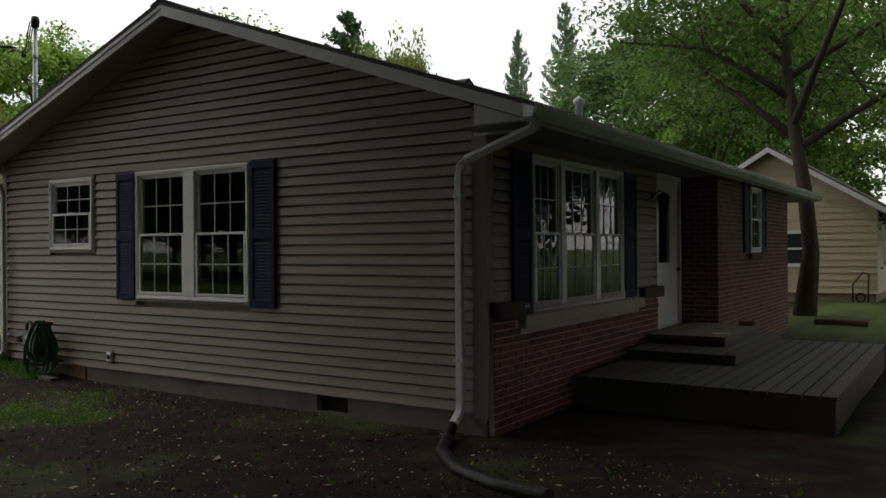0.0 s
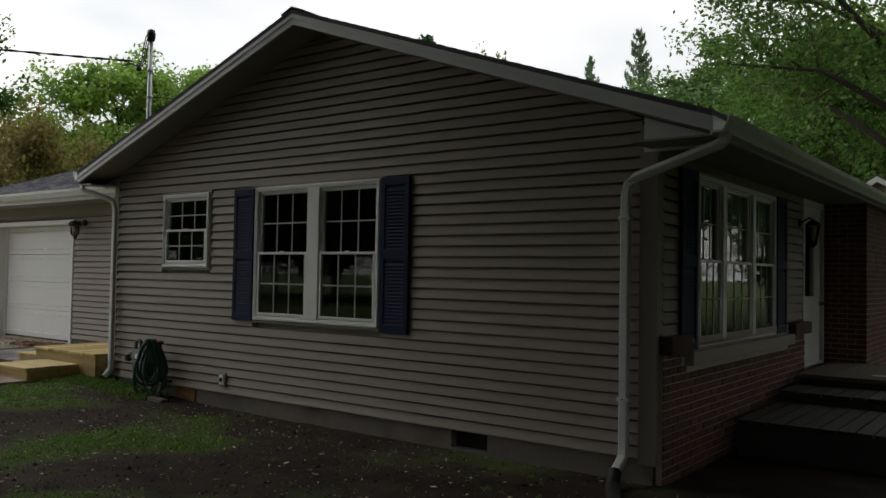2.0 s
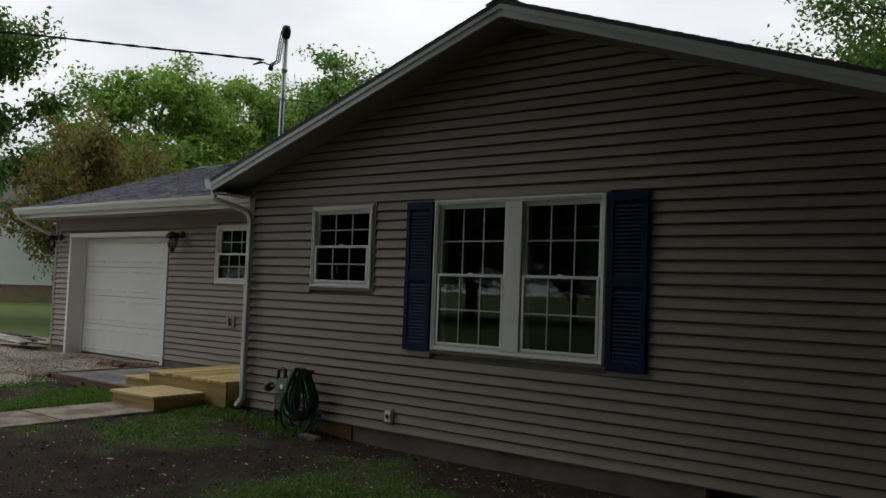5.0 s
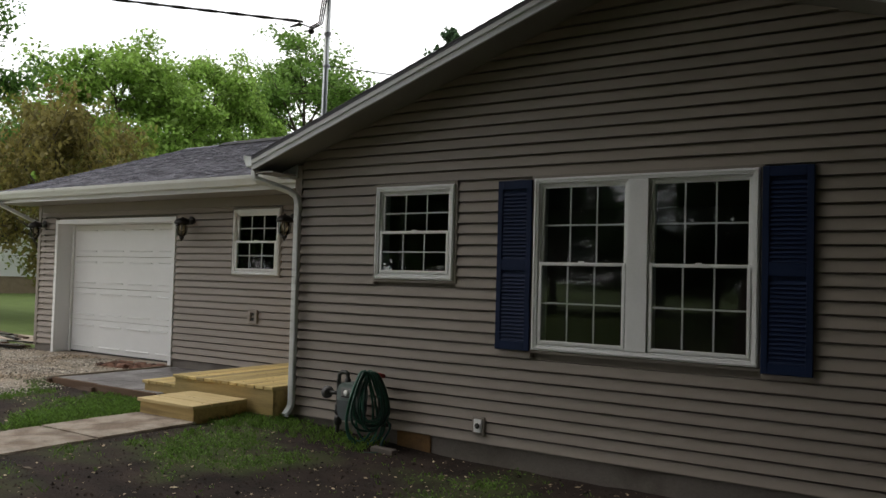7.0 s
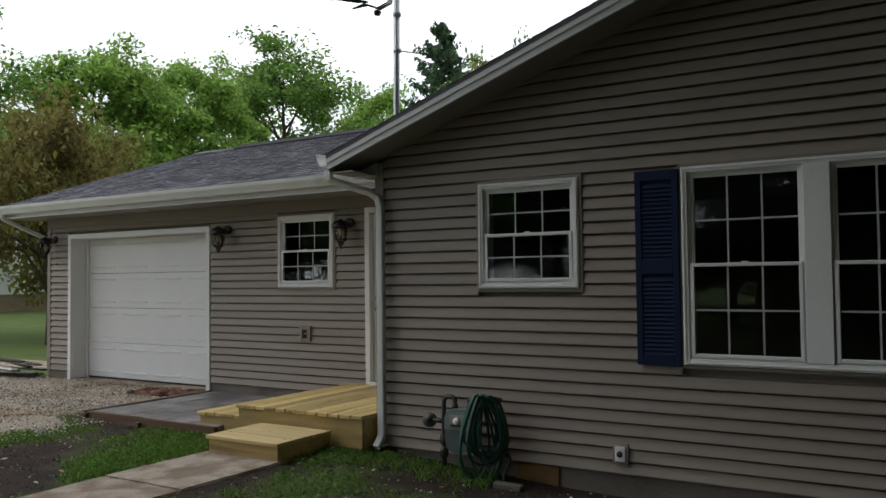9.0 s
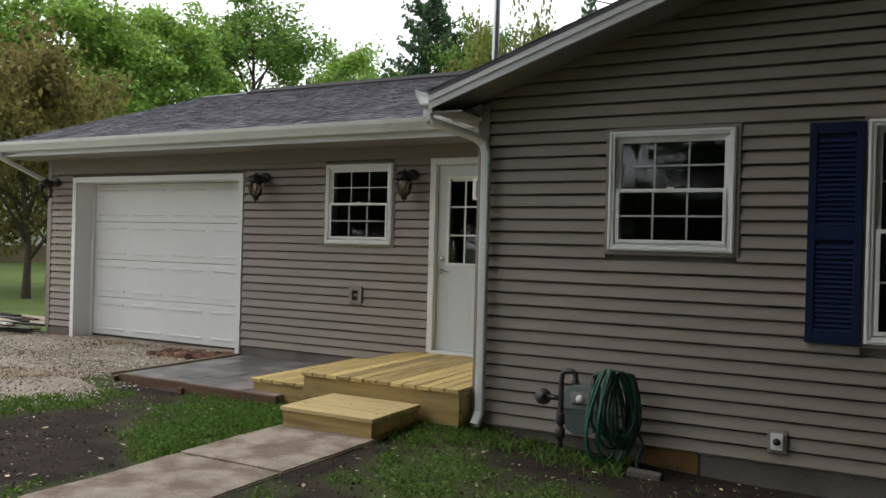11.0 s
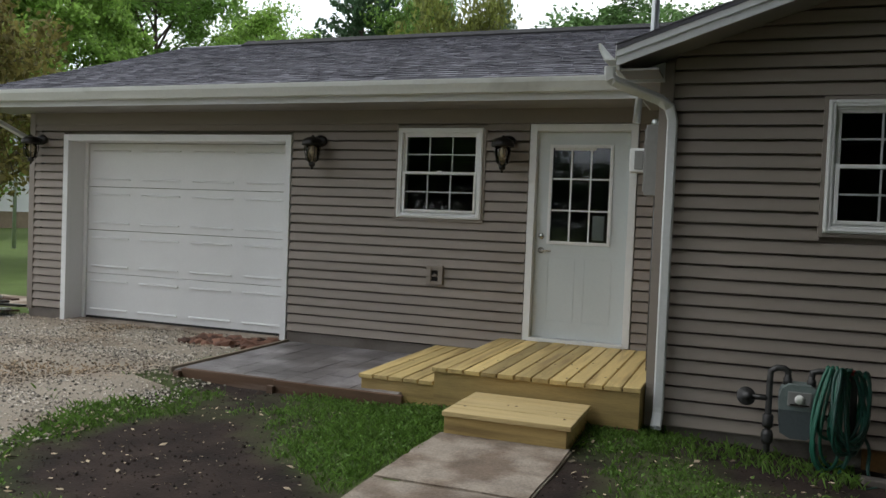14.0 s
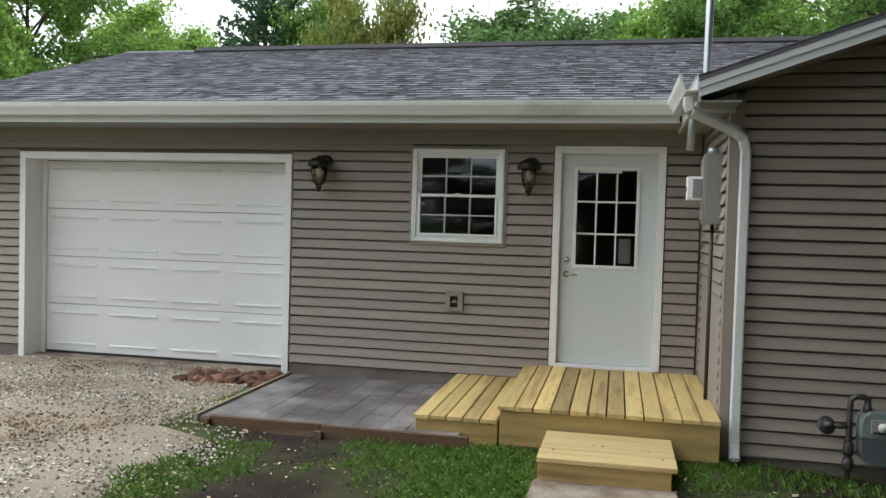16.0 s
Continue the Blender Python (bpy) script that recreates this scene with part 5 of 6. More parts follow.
# ---- rubble and boards by the garage ----
rub = random.Random(3)
for i in range(80):
    t = thing("clay_lump", pose(-15.52 + rub.uniform(-0.6, 0.33), 7.80 + rub.uniform(-0.2, 0.32), 0.06, rub.uniform(-20, 20), rub.uniform(-20, 20), rub.uniform(0, 360)), "broken red clay lump on the gravel", "rubble", "clay rubble by the pad")
    bm = bmesh.new()
    bmesh.ops.create_icosphere(bm, subdivisions=1, radius=rub.uniform(0.035, 0.12))
    for v in bm.verts:
        v.co *= rub.uniform(0.7, 1.2)
        v.co.z *= 0.6
    part("lump", bm, CLAY, t)
stack = thing("board_pile", pose(-19.75, 8.1, 0.05), "pile of dark and white boards beside the garage", "boards")
for i in range(10):
    part("board", boxes((-0.9, 0.55, -0.05, 0.05, 0, 0.025)), (BLACK, OLDWOOD, WHITE)[i % 3], stack, m=pose(rub.uniform(-0.1, 0.15), rub.uniform(-0.25, 0.25), 0.01 + 0.03 * i, rub.uniform(-4, 4), rub.uniform(-3, 3), rub.uniform(-18, 18)))
fw_ = thing("far_walk", pose(0, 0, 0), "strip of concrete walk beyond the garage", "path", kind="structure")
part("walk_slab", boxes((-30, -19.6, 8.9, 9.8, -0.1, 0.075)), CONCRETE, fw_)


# ---- neighbouring houses ----
def clap_house(name, x0, x1, y0, y1, wall_z, ridge_z, material, label, base_z, ridge_along="y", lap=0.2, windows=(), roof_mat=DARKROOF):
    t = thing(name, pose(0, 0, 0), label, "house")
    part("foundation", boxes((x0 + 0.03, x1 - 0.03, y0 + 0.03, y1 - 0.03, -0.4, base_z)), STONE, t)
    part("wall", boxes((x0, x1, y0, y1, base_z, wall_z)), material, t)
    z = base_z
    while z < wall_z - 0.02:
        h = min(lap, wall_z - z)
        v, f = [], []
        for e, zz in ((0.035, z), (0.006, z + h), (0.0, z)):
            v += [(x0 - e, y0 - e, zz), (x1 + e, y0 - e, zz), (x1 + e, y1 + e, zz), (x0 - e, y1 + e, zz)]
        for i in range(4):
            j = (i + 1) % 4
            f += [(i, j, 4 + j, 4 + i), (8 + i, 8 + j, j, i)]
        raw("clapboard", v, f, material, t)
        z += lap
    o = 0.4
    if ridge_along == "y":
        xm = (x0 + x1) / 2
        sl = (ridge_z - wall_z) / (xm - x0)
        part("gable", prism([(x0, wall_z), (x1, wall_z), (xm, ridge_z)], y0, y1), material, t)
        z = wall_z
        while z < ridge_z - 0.2:
            k = (ridge_z - z) / (ridge_z - wall_z) * (xm - x0)
            k2 = (ridge_z - z - lap) / (ridge_z - wall_z) * (xm - x0)
            part("gable_board", prism([(y0 - 0.035, z), (y0, z + lap), (y0 + 0.01, z)], xm - k2, xm + k2, "x"), material, t)
            z += lap
        part("roof", prism([(x0 - o, wall_z - sl * o), (xm, ridge_z), (x1 + o, wall_z - sl * o), (x1 + o, wall_z - sl * o + 0.12), (xm, ridge_z + 0.12), (x0 - o, wall_z - sl * o + 0.12)], y0 - 0.3, y1 + 0.3), roof_mat, t)
        for a in (x0 - o, x1 + o):
            part("rake_board", prism([(a, wall_z - sl * o - 0.1), (xm, ridge_z - 0.1), (xm, ridge_z + 0.06), (a, wall_z - sl * o + 0.06)], y0 - 0.33, y0 - 0.302), WHITE, t)
    else:
        ym = (y0 + y1) / 2
        sl = (ridge_z - wall_z) / (ym - y0)
        part("gable", prism([(y0, wall_z), (y1, wall_z), (ym, ridge_z)], x0, x1, "x"), material, t)
        part("roof", prism([(y0 - o, wall_z - sl * o), (ym, ridge_z), (y1 + o, wall_z - sl * o), (y1 + o, wall_z - sl * o + 0.12), (ym, ridge_z + 0.12), (y0 - o, wall_z - sl * o + 0.12)], x0 - 0.3, x1 + 0.3, "x"), roof_mat, t)
    for side, c, w, za, zb in windows:
        w_ = part("window", frame_bm(c - w / 2, c + w / 2, za, zb, 0.1, -0.07, 0.0, 0.0), WHITE, t, m={"x1": pose(x1, 0, 0) @ ROT_FRONT, "y0": pose(0, y0, 0), "y1": pose(0, y1, 0, 0, 0, 180)}[side])
        part("pane", boxes((c - w / 2 + 0.1, c + w / 2 - 0.1, -0.05, -0.04, za + 0.1, zb - 0.1)), GLASS_FAR, w_)
        part("meeting_rail", boxes((c - w / 2 + 0.1, c + w / 2 - 0.1, -0.065, -0.052, (za + zb) / 2 - 0.03, (za + zb) / 2 + 0.03)), WHITE, w_)
    return t


GLASS_FAR = mat("dark_far_glass", (0.03, 0.035, 0.04), 0.08, bump=0)
clap_house("white_house", -64, -50, 9.0, 37.0, 5.6, 9.0, WHITECLAP, "white clapboard house with a block foundation", 1.0, windows=[("x1", 18.3, 1.2, 2.7, 4.6), ("x1", 20.0, 1.2, 2.7, 4.6), ("x1", 13.0, 1.3, 2.7, 4.6), ("x1", 24.0, 1.2, 2.7, 4.6), ("x1", 19.5, 1.9, 0.05, 0.95)])
clap_house("cream_house", -7.8, -1.95, 27.0, 37.0, 2.7, 4.5, CREAM, "cream clapboard cottage with a low gable roof", 0.12, windows=[("y0", -4.3, 1.0, 0.9, 2.0), ("x1", 29.5, 1.0, 0.9, 2.0)])
clap_house("house_across", -13.5, -4.0, -34.0, -24.0, 3.0, 6.2, STONE, "tan gabled house across the street", 0.3, windows=[("y1", 6.5, 1.2, 1.0, 2.4), ("y1", 10.5, 1.2, 1.0, 2.4)])
cr = thing("hand_cart", pose(-2.35, 26.7, -0.1), "dark metal hand cart leaning on the cream house", "cart")
part("frame", tube(bmesh.new(), [(-0.2, 0, 0), (-0.2, -0.05, 0.5), (0.05, 0.15, 0.85), (0.2, 0.15, 0.8), (0.2, -0.05, 0.3), (0.2, 0, 0)], 0.022, 6), BLACK, cr)
part("wheel", tube(bmesh.new(), [(0.12 * math.cos(a), 0, 0.12 + 0.12 * math.sin(a)) for a in (k * math.pi / 6 for k in range(13))], 0.03, 6), BLACK, cr)
toy = thing("play_set", pose(-53.5, 40.0, -0.05), "plastic play set with a blue slide on the lawn", "play set")
part("tower", boxes((-1.0, -0.9, -0.5, -0.4, 0, 2.3), (0.4, 0.5, -0.5, -0.4, 0, 2.3), (-1.0, -0.9, 0.4, 0.5, 0, 2.3), (0.4, 0.5, 0.4, 0.5, 0, 2.3), (-1.0, 0.5, -0.5, 0.5, 1.1, 1.2)), WHITE, toy)
part("canopy", prism([(-1.1, 2.3), (0.6, 2.3), (-0.25, 2.9)], -0.6, 0.6), YELLOW, toy)
part("side_panel", boxes((-0.95, 0.45, -0.52, -0.46, 0.3, 1.1), bevel=0.05), PURPLE, toy)
part("slide", prism([(0.5, 1.2), (2.6, 0.15), (3.2, 0.12), (3.2, 0.22), (2.65, 0.3), (0.5, 1.45)], -0.35, 0.35), BLUE, toy)
vp = thing("vent_pipe", pose(-3.9, 10.2, roof_z(-3.9) - 0.05), "small white roof vent pipe", "vent")
part("pipe", lathe([(0.05, 0), (0.05, 0.28), (0.075, 0.29), (0.075, 0.34), (0.0, 0.40)], 12), WHITE, vp)


# ---- trees ----
def leaf_cloud(points, sizes, rg, droop=0.0):
    """Four-cornered leaves at the given points, turned at random."""
    n = len(points)
    nrm = rg.normal(size=(n, 3))
    nrm[:, 2] = np.abs(nrm[:, 2]) + 0.35
    nrm /= np.linalg.norm(nrm, axis=1)[:, None]
    u = rg.normal(size=(n, 3))
    u -= (u * nrm).sum(1)[:, None] * nrm
    u /= np.linalg.norm(u, axis=1)[:, None]
    w = np.cross(nrm, u)
    s = sizes[:, None]
    bend = nrm * s * 0.18
    v = np.stack([points - u * s, points - w * s * 0.55 + bend, points + u * s, points + w * s * 0.55 + bend], 1).reshape(-1, 3)
    f = np.arange(4 * n).reshape(-1, 4)
    return v, f


def crown_mesh(name, v, f, material):
    me = bpy.data.meshes.new(name)
    me.vertices.add(len(v))
    me.vertices.foreach_set("co", v.astype(np.float32).ravel())
    me.loops.add(f.size)
    me.loops.foreach_set("vertex_index", f.astype(np.int32).ravel())
    me.polygons.add(len(f))
    me.polygons.foreach_set("loop_start", np.arange(0, f.size, f.shape[1], dtype=np.int32))
    me.update(calc_edges=True)
    me.validate()
    me.materials.append(material)
    return me


def grow(name, height, radius, base, seed, leaves, leaf, label, trunk_r=0.2, lean=0.0):
    """A broad-leaved tree: tapered trunk, limbs, twigs, and a crown of single leaves in uneven clumps."""
    rg = np.random.default_rng(seed)
    t = thing(name, pose(0, 0, 0), label, "tree", "trees round the house")
    bm = bmesh.new()
    tp = [Vector((lean * (k / 8) ** 2 + 0.12 * trunk_r * 5 * math.sin(k * 1.1 + seed), 0.12 * trunk_r * 5 * math.cos(k * 0.9 + seed * 2) - 0.6 * trunk_r, height * 0.88 * k / 8)) for k in range(9)]
    tp[0] = Vector((0, 0, -0.3))
    tube(bm, tp, [trunk_r * (1.35 if k == 0 else 1 - 0.9 * k / 8) for k in range(9)], 10)
    clumps = []
    nl = 19
    for i in range(nl):
        h0 = base * 0.8 + (height * 0.78 - base * 0.8) * (i + rg.uniform(0, 0.8)) / nl
        k = min(7.99, h0 / (height * 0.88) * 8)
        s = tp[int(k)].lerp(tp[int(k) + 1], k % 1)
        ang = i * 2.4 + rg.uniform(-0.4, 0.4)
        rel = (h0 - base * 0.8) / (height * 0.8 - base * 0.8)
        reach = radius * (0.62 + 0.45 * math.sin(math.pi * min(1, 0.25 + rel * 0.75))) * rg.uniform(0.62, 1.08) * (1.0 if rel < 0.75 else 0.6)
        rise = reach * rg.uniform(0.25, 0.75) + rel * 0.8
        e = s + Vector((math.cos(ang) * reach, math.sin(ang) * reach, rise))
        mid = s.lerp(e, 0.5) + Vector((rg.normal() * 0.25, rg.normal() * 0.25, 0.12 * reach))
        r0 = trunk_r * (0.5 - 0.33 * rel)
        tube(bm, [s, s.lerp(mid, 0.5) + Vector((0, 0, 0.05)), mid, mid.lerp(e, 0.5), e], [r0, r0 * 0.8, r0 * 0.6, r0 * 0.4, r0 * 0.12], 6)
        for j in range(6):
            u = rg.uniform(0.35, 1.0)
            p = s.lerp(mid, u * 2) if u < 0.5 else mid.lerp(e, u * 2 - 1)
            q = p + Vector((rg.normal(), rg.normal(), rg.normal() * 0.6 + 0.35)) * (0.24 * radius * (1.25 - 0.4 * u))
            tube(bm, [p, p.lerp(q, 0.5) + Vector((0, 0, 0.06)), q], [r0 * 0.3, r0 * 0.2, r0 * 0.05], 5)
            clumps += [q, p.lerp(q, 0.55)]
        clumps += [e, mid.lerp(e, 0.5)]
    clumps.append(tp[8])
    part("trunk", bm, BARK, t)
    c = np.array([tuple(p) for p in clumps])
    wgt = rg.uniform(0.3, 1.5, len(c))
    pick = rg.choice(len(c), leaves, p=wgt / wgt.sum())
    sig = rg.uniform(0.11, 0.25, len(c))[pick] * radius
    way = rg.normal(size=(leaves, 3))
    way /= np.linalg.norm(way, axis=1)[:, None]
    ball = way * (rg.uniform(0, 1, leaves) ** 0.42)[:, None] * rg.uniform(0.75, 1.15, leaves)[:, None]
    pts = c[pick] + ball * sig[:, None] * np.array([1.05, 1.05, 0.85])
    v, f = leaf_cloud(pts, leaf * rg.uniform(0.6, 1.35, leaves), rg)
    part("crown", crown_mesh("crown", v, f, LEAF), LEAF, t)
    return t


def spruce(name, height, radius, seed, label, sparse=1.0):
    rg = np.random.default_rng(seed)
    t = thing(name, pose(0, 0, 0), label, "tree", "trees round the house")
    bm = bmesh.new()
    tube(bm, [(0, 0, -0.3), (0.05, 0, height * 0.5), (0, 0, height)], [0.24, 0.15, 0.02], 8)
    P, S = [], []
    h = height * 0.10
    while h < height * 0.985:
        rel = h / height
        reach = radius * (1 - rel) ** 0.7 * rg.uniform(0.8, 1.12) + 0.10
        for i in range(int(7 * sparse)):
            a = rg.uniform(0, 2 * math.pi)
            rr = reach * rg.uniform(0.65, 1.1)
            e = np.array([math.cos(a) * rr, math.sin(a) * rr, h + rr * (0.30 * rel * 2 - 0.22)])
            s = np.array([0, 0, h])
            m = (s + e) / 2 + np.array([0, 0, -0.06 * rr])
            tube(bm, [tuple(s), tuple(m), tuple(e)], [0.035, 0.02, 0.006], 4)
            n = int(34 * rr + 14)
            u = rg.uniform(0.18, 1.02, n)[:, None]
            pts = s + (e - s) * u + np.array([0, 0, -0.1]) * np.sin(np.pi * u) * rr
            side = np.array([-math.sin(a), math.cos(a), 0])
            pts = pts + side * (rg.normal(size=(n, 1)) * 0.13 * rr * (1.15 - u)) + rg.normal(size=(n, 3)) * 0.05 + np.array([0, 0, -1]) * np.abs(rg.normal(size=(n, 1))) * 0.08
            P.append(pts)
            S.append(np.full(n, 0.13))
        h += height * 0.026 / sparse ** 0.5
    part("trunk", bm, BARK, t)
    pts, sz = np.concatenate(P), np.concatenate(S) * rg.uniform(0.7, 1.3, sum(len(s) for s in S))
    v, f = leaf_cloud(pts, sz, rg)
    v = v.reshape(-1, 4, 3)
    c = v.mean(1, keepdims=True)
    v = c + (v - c) * np.array([1, 0.6, 1])[None, None, :]
    part("crown", crown_mesh("needles", v.reshape(-1, 3), f, NEEDLE), NEEDLE, t)
    return t


def tint(t, c):
    for o in t.children:
        if o.name.startswith("crown"):
            o.color = (*c, 1)


def plant(src, x, y, turn, size, tall, c, label):
    t = copy_thing(src, pose(x, y, -0.05, 0, 0, turn) @ Matrix.Diagonal((size / src.scale[0], size / src.scale[1], tall / src.scale[2], 1)))
    tagged(t, label)
    tint(t, c)
    return t


G1, G2, G3, OLIVE, RUSSET, DARKG, MIDG = (0.150, 0.270, 0.058), (0.105, 0.205, 0.045), (0.235, 0.380, 0.080), (0.20, 0.23, 0.055), (0.20, 0.175, 0.055), (0.034, 0.072, 0.022), (0.100, 0.205, 0.045)
oak = grow("maple_tree", 12.0, 4.4, 2.6, 11, 30000, 0.120, "tall green maple with a full loose crown", 0.24)
ash = grow("ash_tree", 13.0, 4.2, 3.0, 23, 28000, 0.108, "tall green ash with a gappy crown", 0.22)
bush = grow("crabapple_tree", 6.5, 3.6, 1.3, 37, 10500, 0.115, "russet-leaved crabapple tree with low limbs", 0.16)
oak.matrix_basis = pose(-41.6, 25.3, -0.05, 0, 0, 40) @ Matrix.Diagonal((1.12, 1.12, 1.13, 1))
tint(oak, G3)
ash.matrix_basis = pose(-50.0, 47.6, -0.05, 0, 0, 10) @ Matrix.Diagonal((1.75, 1.75, 1.62, 1))
tint(ash, G1)
bush.matrix_basis = pose(-25.7, 12.5, -0.05, 0, 0, 0) @ Matrix.Diagonal((0.62, 0.62, 0.86, 1))
tint(bush, RUSSET)
plant(bush, -28.6, 15.2, 130, 0.7, 0.92, OLIVE, "olive-green crabapple with low limbs")
plant(oak, -34.5, 12.0, 200, 0.85, 1.0, MIDG, "green maple beside the lawn")
plant(oak, -42.6, 31.8, 75, 1.0, 1.22, G3, "bright green maple behind the garage")
plant(ash, -56.0, 38.0, 250, 1.1, 1.0, G1, "tall green ash behind the white house")
plant(oak, -58.0, 30.0, 100, 1.05, 1.0, G1, "tall green maple behind the white house")
plant(oak, -49.5, 60.0, 250, 1.4, 1.62, G3, "bright green maple far behind the garage")
plant(bush, -20.7, 28.8, 20, 0.62, 1.45, OLIVE, "yellow-green maple behind the garage")
plant(oak, -24.0, 33.0, 290, 0.62, 0.98, G1, "green maple beside the spruce")
plant(ash, -18.7, 54.5, 15, 1.75, 1.36, (0.125, 0.225, 0.075), "light green ash far behind the house")
plant(oak, -12.6, 50.0, 75, 1.1, 1.25, (0.12, 0.22, 0.065), "light green maple far behind the house")
plant(ash, -8.6, 36.0, 190, 0.9, 0.98, G2, "dark green ash behind the house")
plant(ash, -6.0, 40.0, 45, 1.2, 1.15, G3, "tall bright green ash behind the cream cottage")
plant(oak, -9.5, 46.0, 170, 1.2, 1.15, G3, "tall green maple behind the house")
plant(oak, 1.5, 44.0, 80, 1.3, 1.2, G3, "green maple beyond the cream cottage")
plant(ash, 3.0, 33.0, 140, 1.0, 1.0, G2, "green ash beside the cream cottage")
plant(bush, 0.6, 27.5, 60, 0.7, 0.55, G2, "green shrub beside the cream cottage")
fir = spruce("spruce_tree", 12.8, 4.9, 5, "dark blue-green spruce behind the garage")
fir.matrix_basis = pose(-27.1, 33.6, -0.05) @ Matrix.Diagonal((0.92, 0.92, 1.10, 1))
tint(fir, (0.070, 0.135, 0.065))
plant(fir, -33.1, 74.0, 80, 0.9, 2.0, (0.16, 0.24, 0.14), "tall thin spruce far behind the house")
plant(fir, -38.2, 74.0, 200, 0.7, 1.85, (0.165, 0.25, 0.14), "tall thin spruce far behind the house")
# large shade trees at the front corner, with unseen ones added behind the viewer
yard = grow("shade_tree", 13.5, 5.6, 4.6, 51, 44000, 0.072, "large dark shade tree with a forked grey trunk", 0.22, lean=-1.0)
yard.matrix_basis = pose(-3.05, 21.6, -0.1, 0, 0, 25)
tint(yard, (0.135, 0.250, 0.056))
plant(yard, 5.4, 10.0, 100, 1.0, 0.92, DARKG, "large dark shade tree over the front yard")
# Lindens out of view, added to keep sky light off the gable.
dense = grow("linden_tree", 13.0, 6.2, 3.0, 77, 13000, 0.33, "unseen broad dense linden added to shade the front yard", 0.30)
dense.matrix_basis = pose(4.4, -0.8, -0.1, 0, 0, 30)
tint(dense, DARKG)
for sx, sy, rt, sc, tl in ((-1.8, -3.4, 310, 1.05, 1.22), (1.5, 1.5 - 7.5, 10, 1.0, 1.2), (9.5, 4.5, 20, 1.15, 1.05), (6.5, -10.0, 60, 1.2, 1.15), (8.0, 13.0, 200, 1.1, 1.0), (0.5, -16.0, 250, 1.3, 1.2), (9.0, -19.0, 160, 1.2, 1.1), (14.0, -5.0, 240, 1.1, 1.0), (2.3, 2.8, 330, 0.95, 1.7), (3.6, 7.2, 60, 0.9, 1.6), (-4.6, -1.6, 45, 1.2, 1.85), (-8.3, -2.4, 100, 1.0, 1.85), (-7.2, -4.6, 80, 0.95, 1.4), (-7.5, -10.5, 140, 0.95, 1.4), (1.4, -2.2, 190, 0.95, 1.55), (6.5, 5.5, 275, 0.9, 1.3), (14.5, 6.5, 110, 1.2, 1.0)):
    plant(dense, sx, sy, rt, sc, tl, DARKG, "unseen broad dense linden added to shade the front yard")
# Maples outside the view, added to cut light from the low sky.
for sx, sy, rt in ((-28.0, -22.0, 90), (-1.0, -27.0, 180), (-38, -14, 30), (14, -20, 60), (20, 10, 200), (18, 26, 10)):
    plant(oak, sx, sy, rt, 1.15, 0.95, G2, "unseen green maple added along the street to block low sky")

# Shrubs out of view, added to shade the yard and darken reflections in the glass.
for sx, sy, rt, sc, tl in ((-3.5, -6.5, 15, 0.9, 0.8), (0.5, -5.2, 80, 0.95, 0.85), (4.4, -4.6, 160, 1.0, 0.9), (7.6, -2.0, 250, 1.0, 0.9), (8.6, 2.4, 310, 1.0, 0.9), (9.2, 6.6, 40, 1.0, 0.9), (9.6, 10.8, 120, 1.0, 0.85), (-6.6, -9.5, 200, 0.9, 0.7), (3.4, 16.5, 30, 0.8, 0.9), (6.2, 21.0, 75, 1.0, 1.0), (8.5, 27.0, 140, 1.2, 1.1), (-30.0, -17.0, 20, 1.2, 1.0), (-35.0, -20.0, 90, 1.3, 1.1), (-40.5, -22.5, 160, 1.3, 1.1), (-46.5, -25.0, 230, 1.4, 1.1), (-52.0, -21.0, 300, 1.3, 1.1), (-12.6, -15.5, 45, 1.2, 0.85), (-8.8, -16.5, 110, 1.2, 0.8)):
    plant(bush, sx, sy, rt, sc, tl, DARKG, "unseen dense dark green shrub added to shade the yard")
# An added hedge row, unseen, that closes the bright gap at the horizon.
for k in range(11):
    plant(bush, -34.0 + 5.2 * k, -25.5 - 1.5 * (k % 2), 40 * k, 1.5, 1.05 if k < 3 else 0.55, DARKG, "unseen dark green shrub added to block the bright horizon")
pst = thing("utility_post", pose(-32.4, 20.0, -0.1), "slim white-capped post beyond the garage", "post")
part("post", tube(bmesh.new(), [(0, 0, 0), (0, 0, 5.4)], 0.06, 8), GALV, pst)
part("cap", tube(bmesh.new(), [(0, 0, 5.4), (0, 0, 6.0)], 0.11, 8), WHITE, pst)

# ---- litter, grass and gravel stones ----
rg = np.random.default_rng(8)


def in_walk(x, y):
    return (-12.33 < x < -11.35 and y < 5.62) or (-13.4 < x < -11.05 and y > 6.3) or (-12.3 < x < -11.38 and y > 5.55) or (x < -12.8 and y > 6.17) or y > 6.5


bl_v, bl_f = [], []


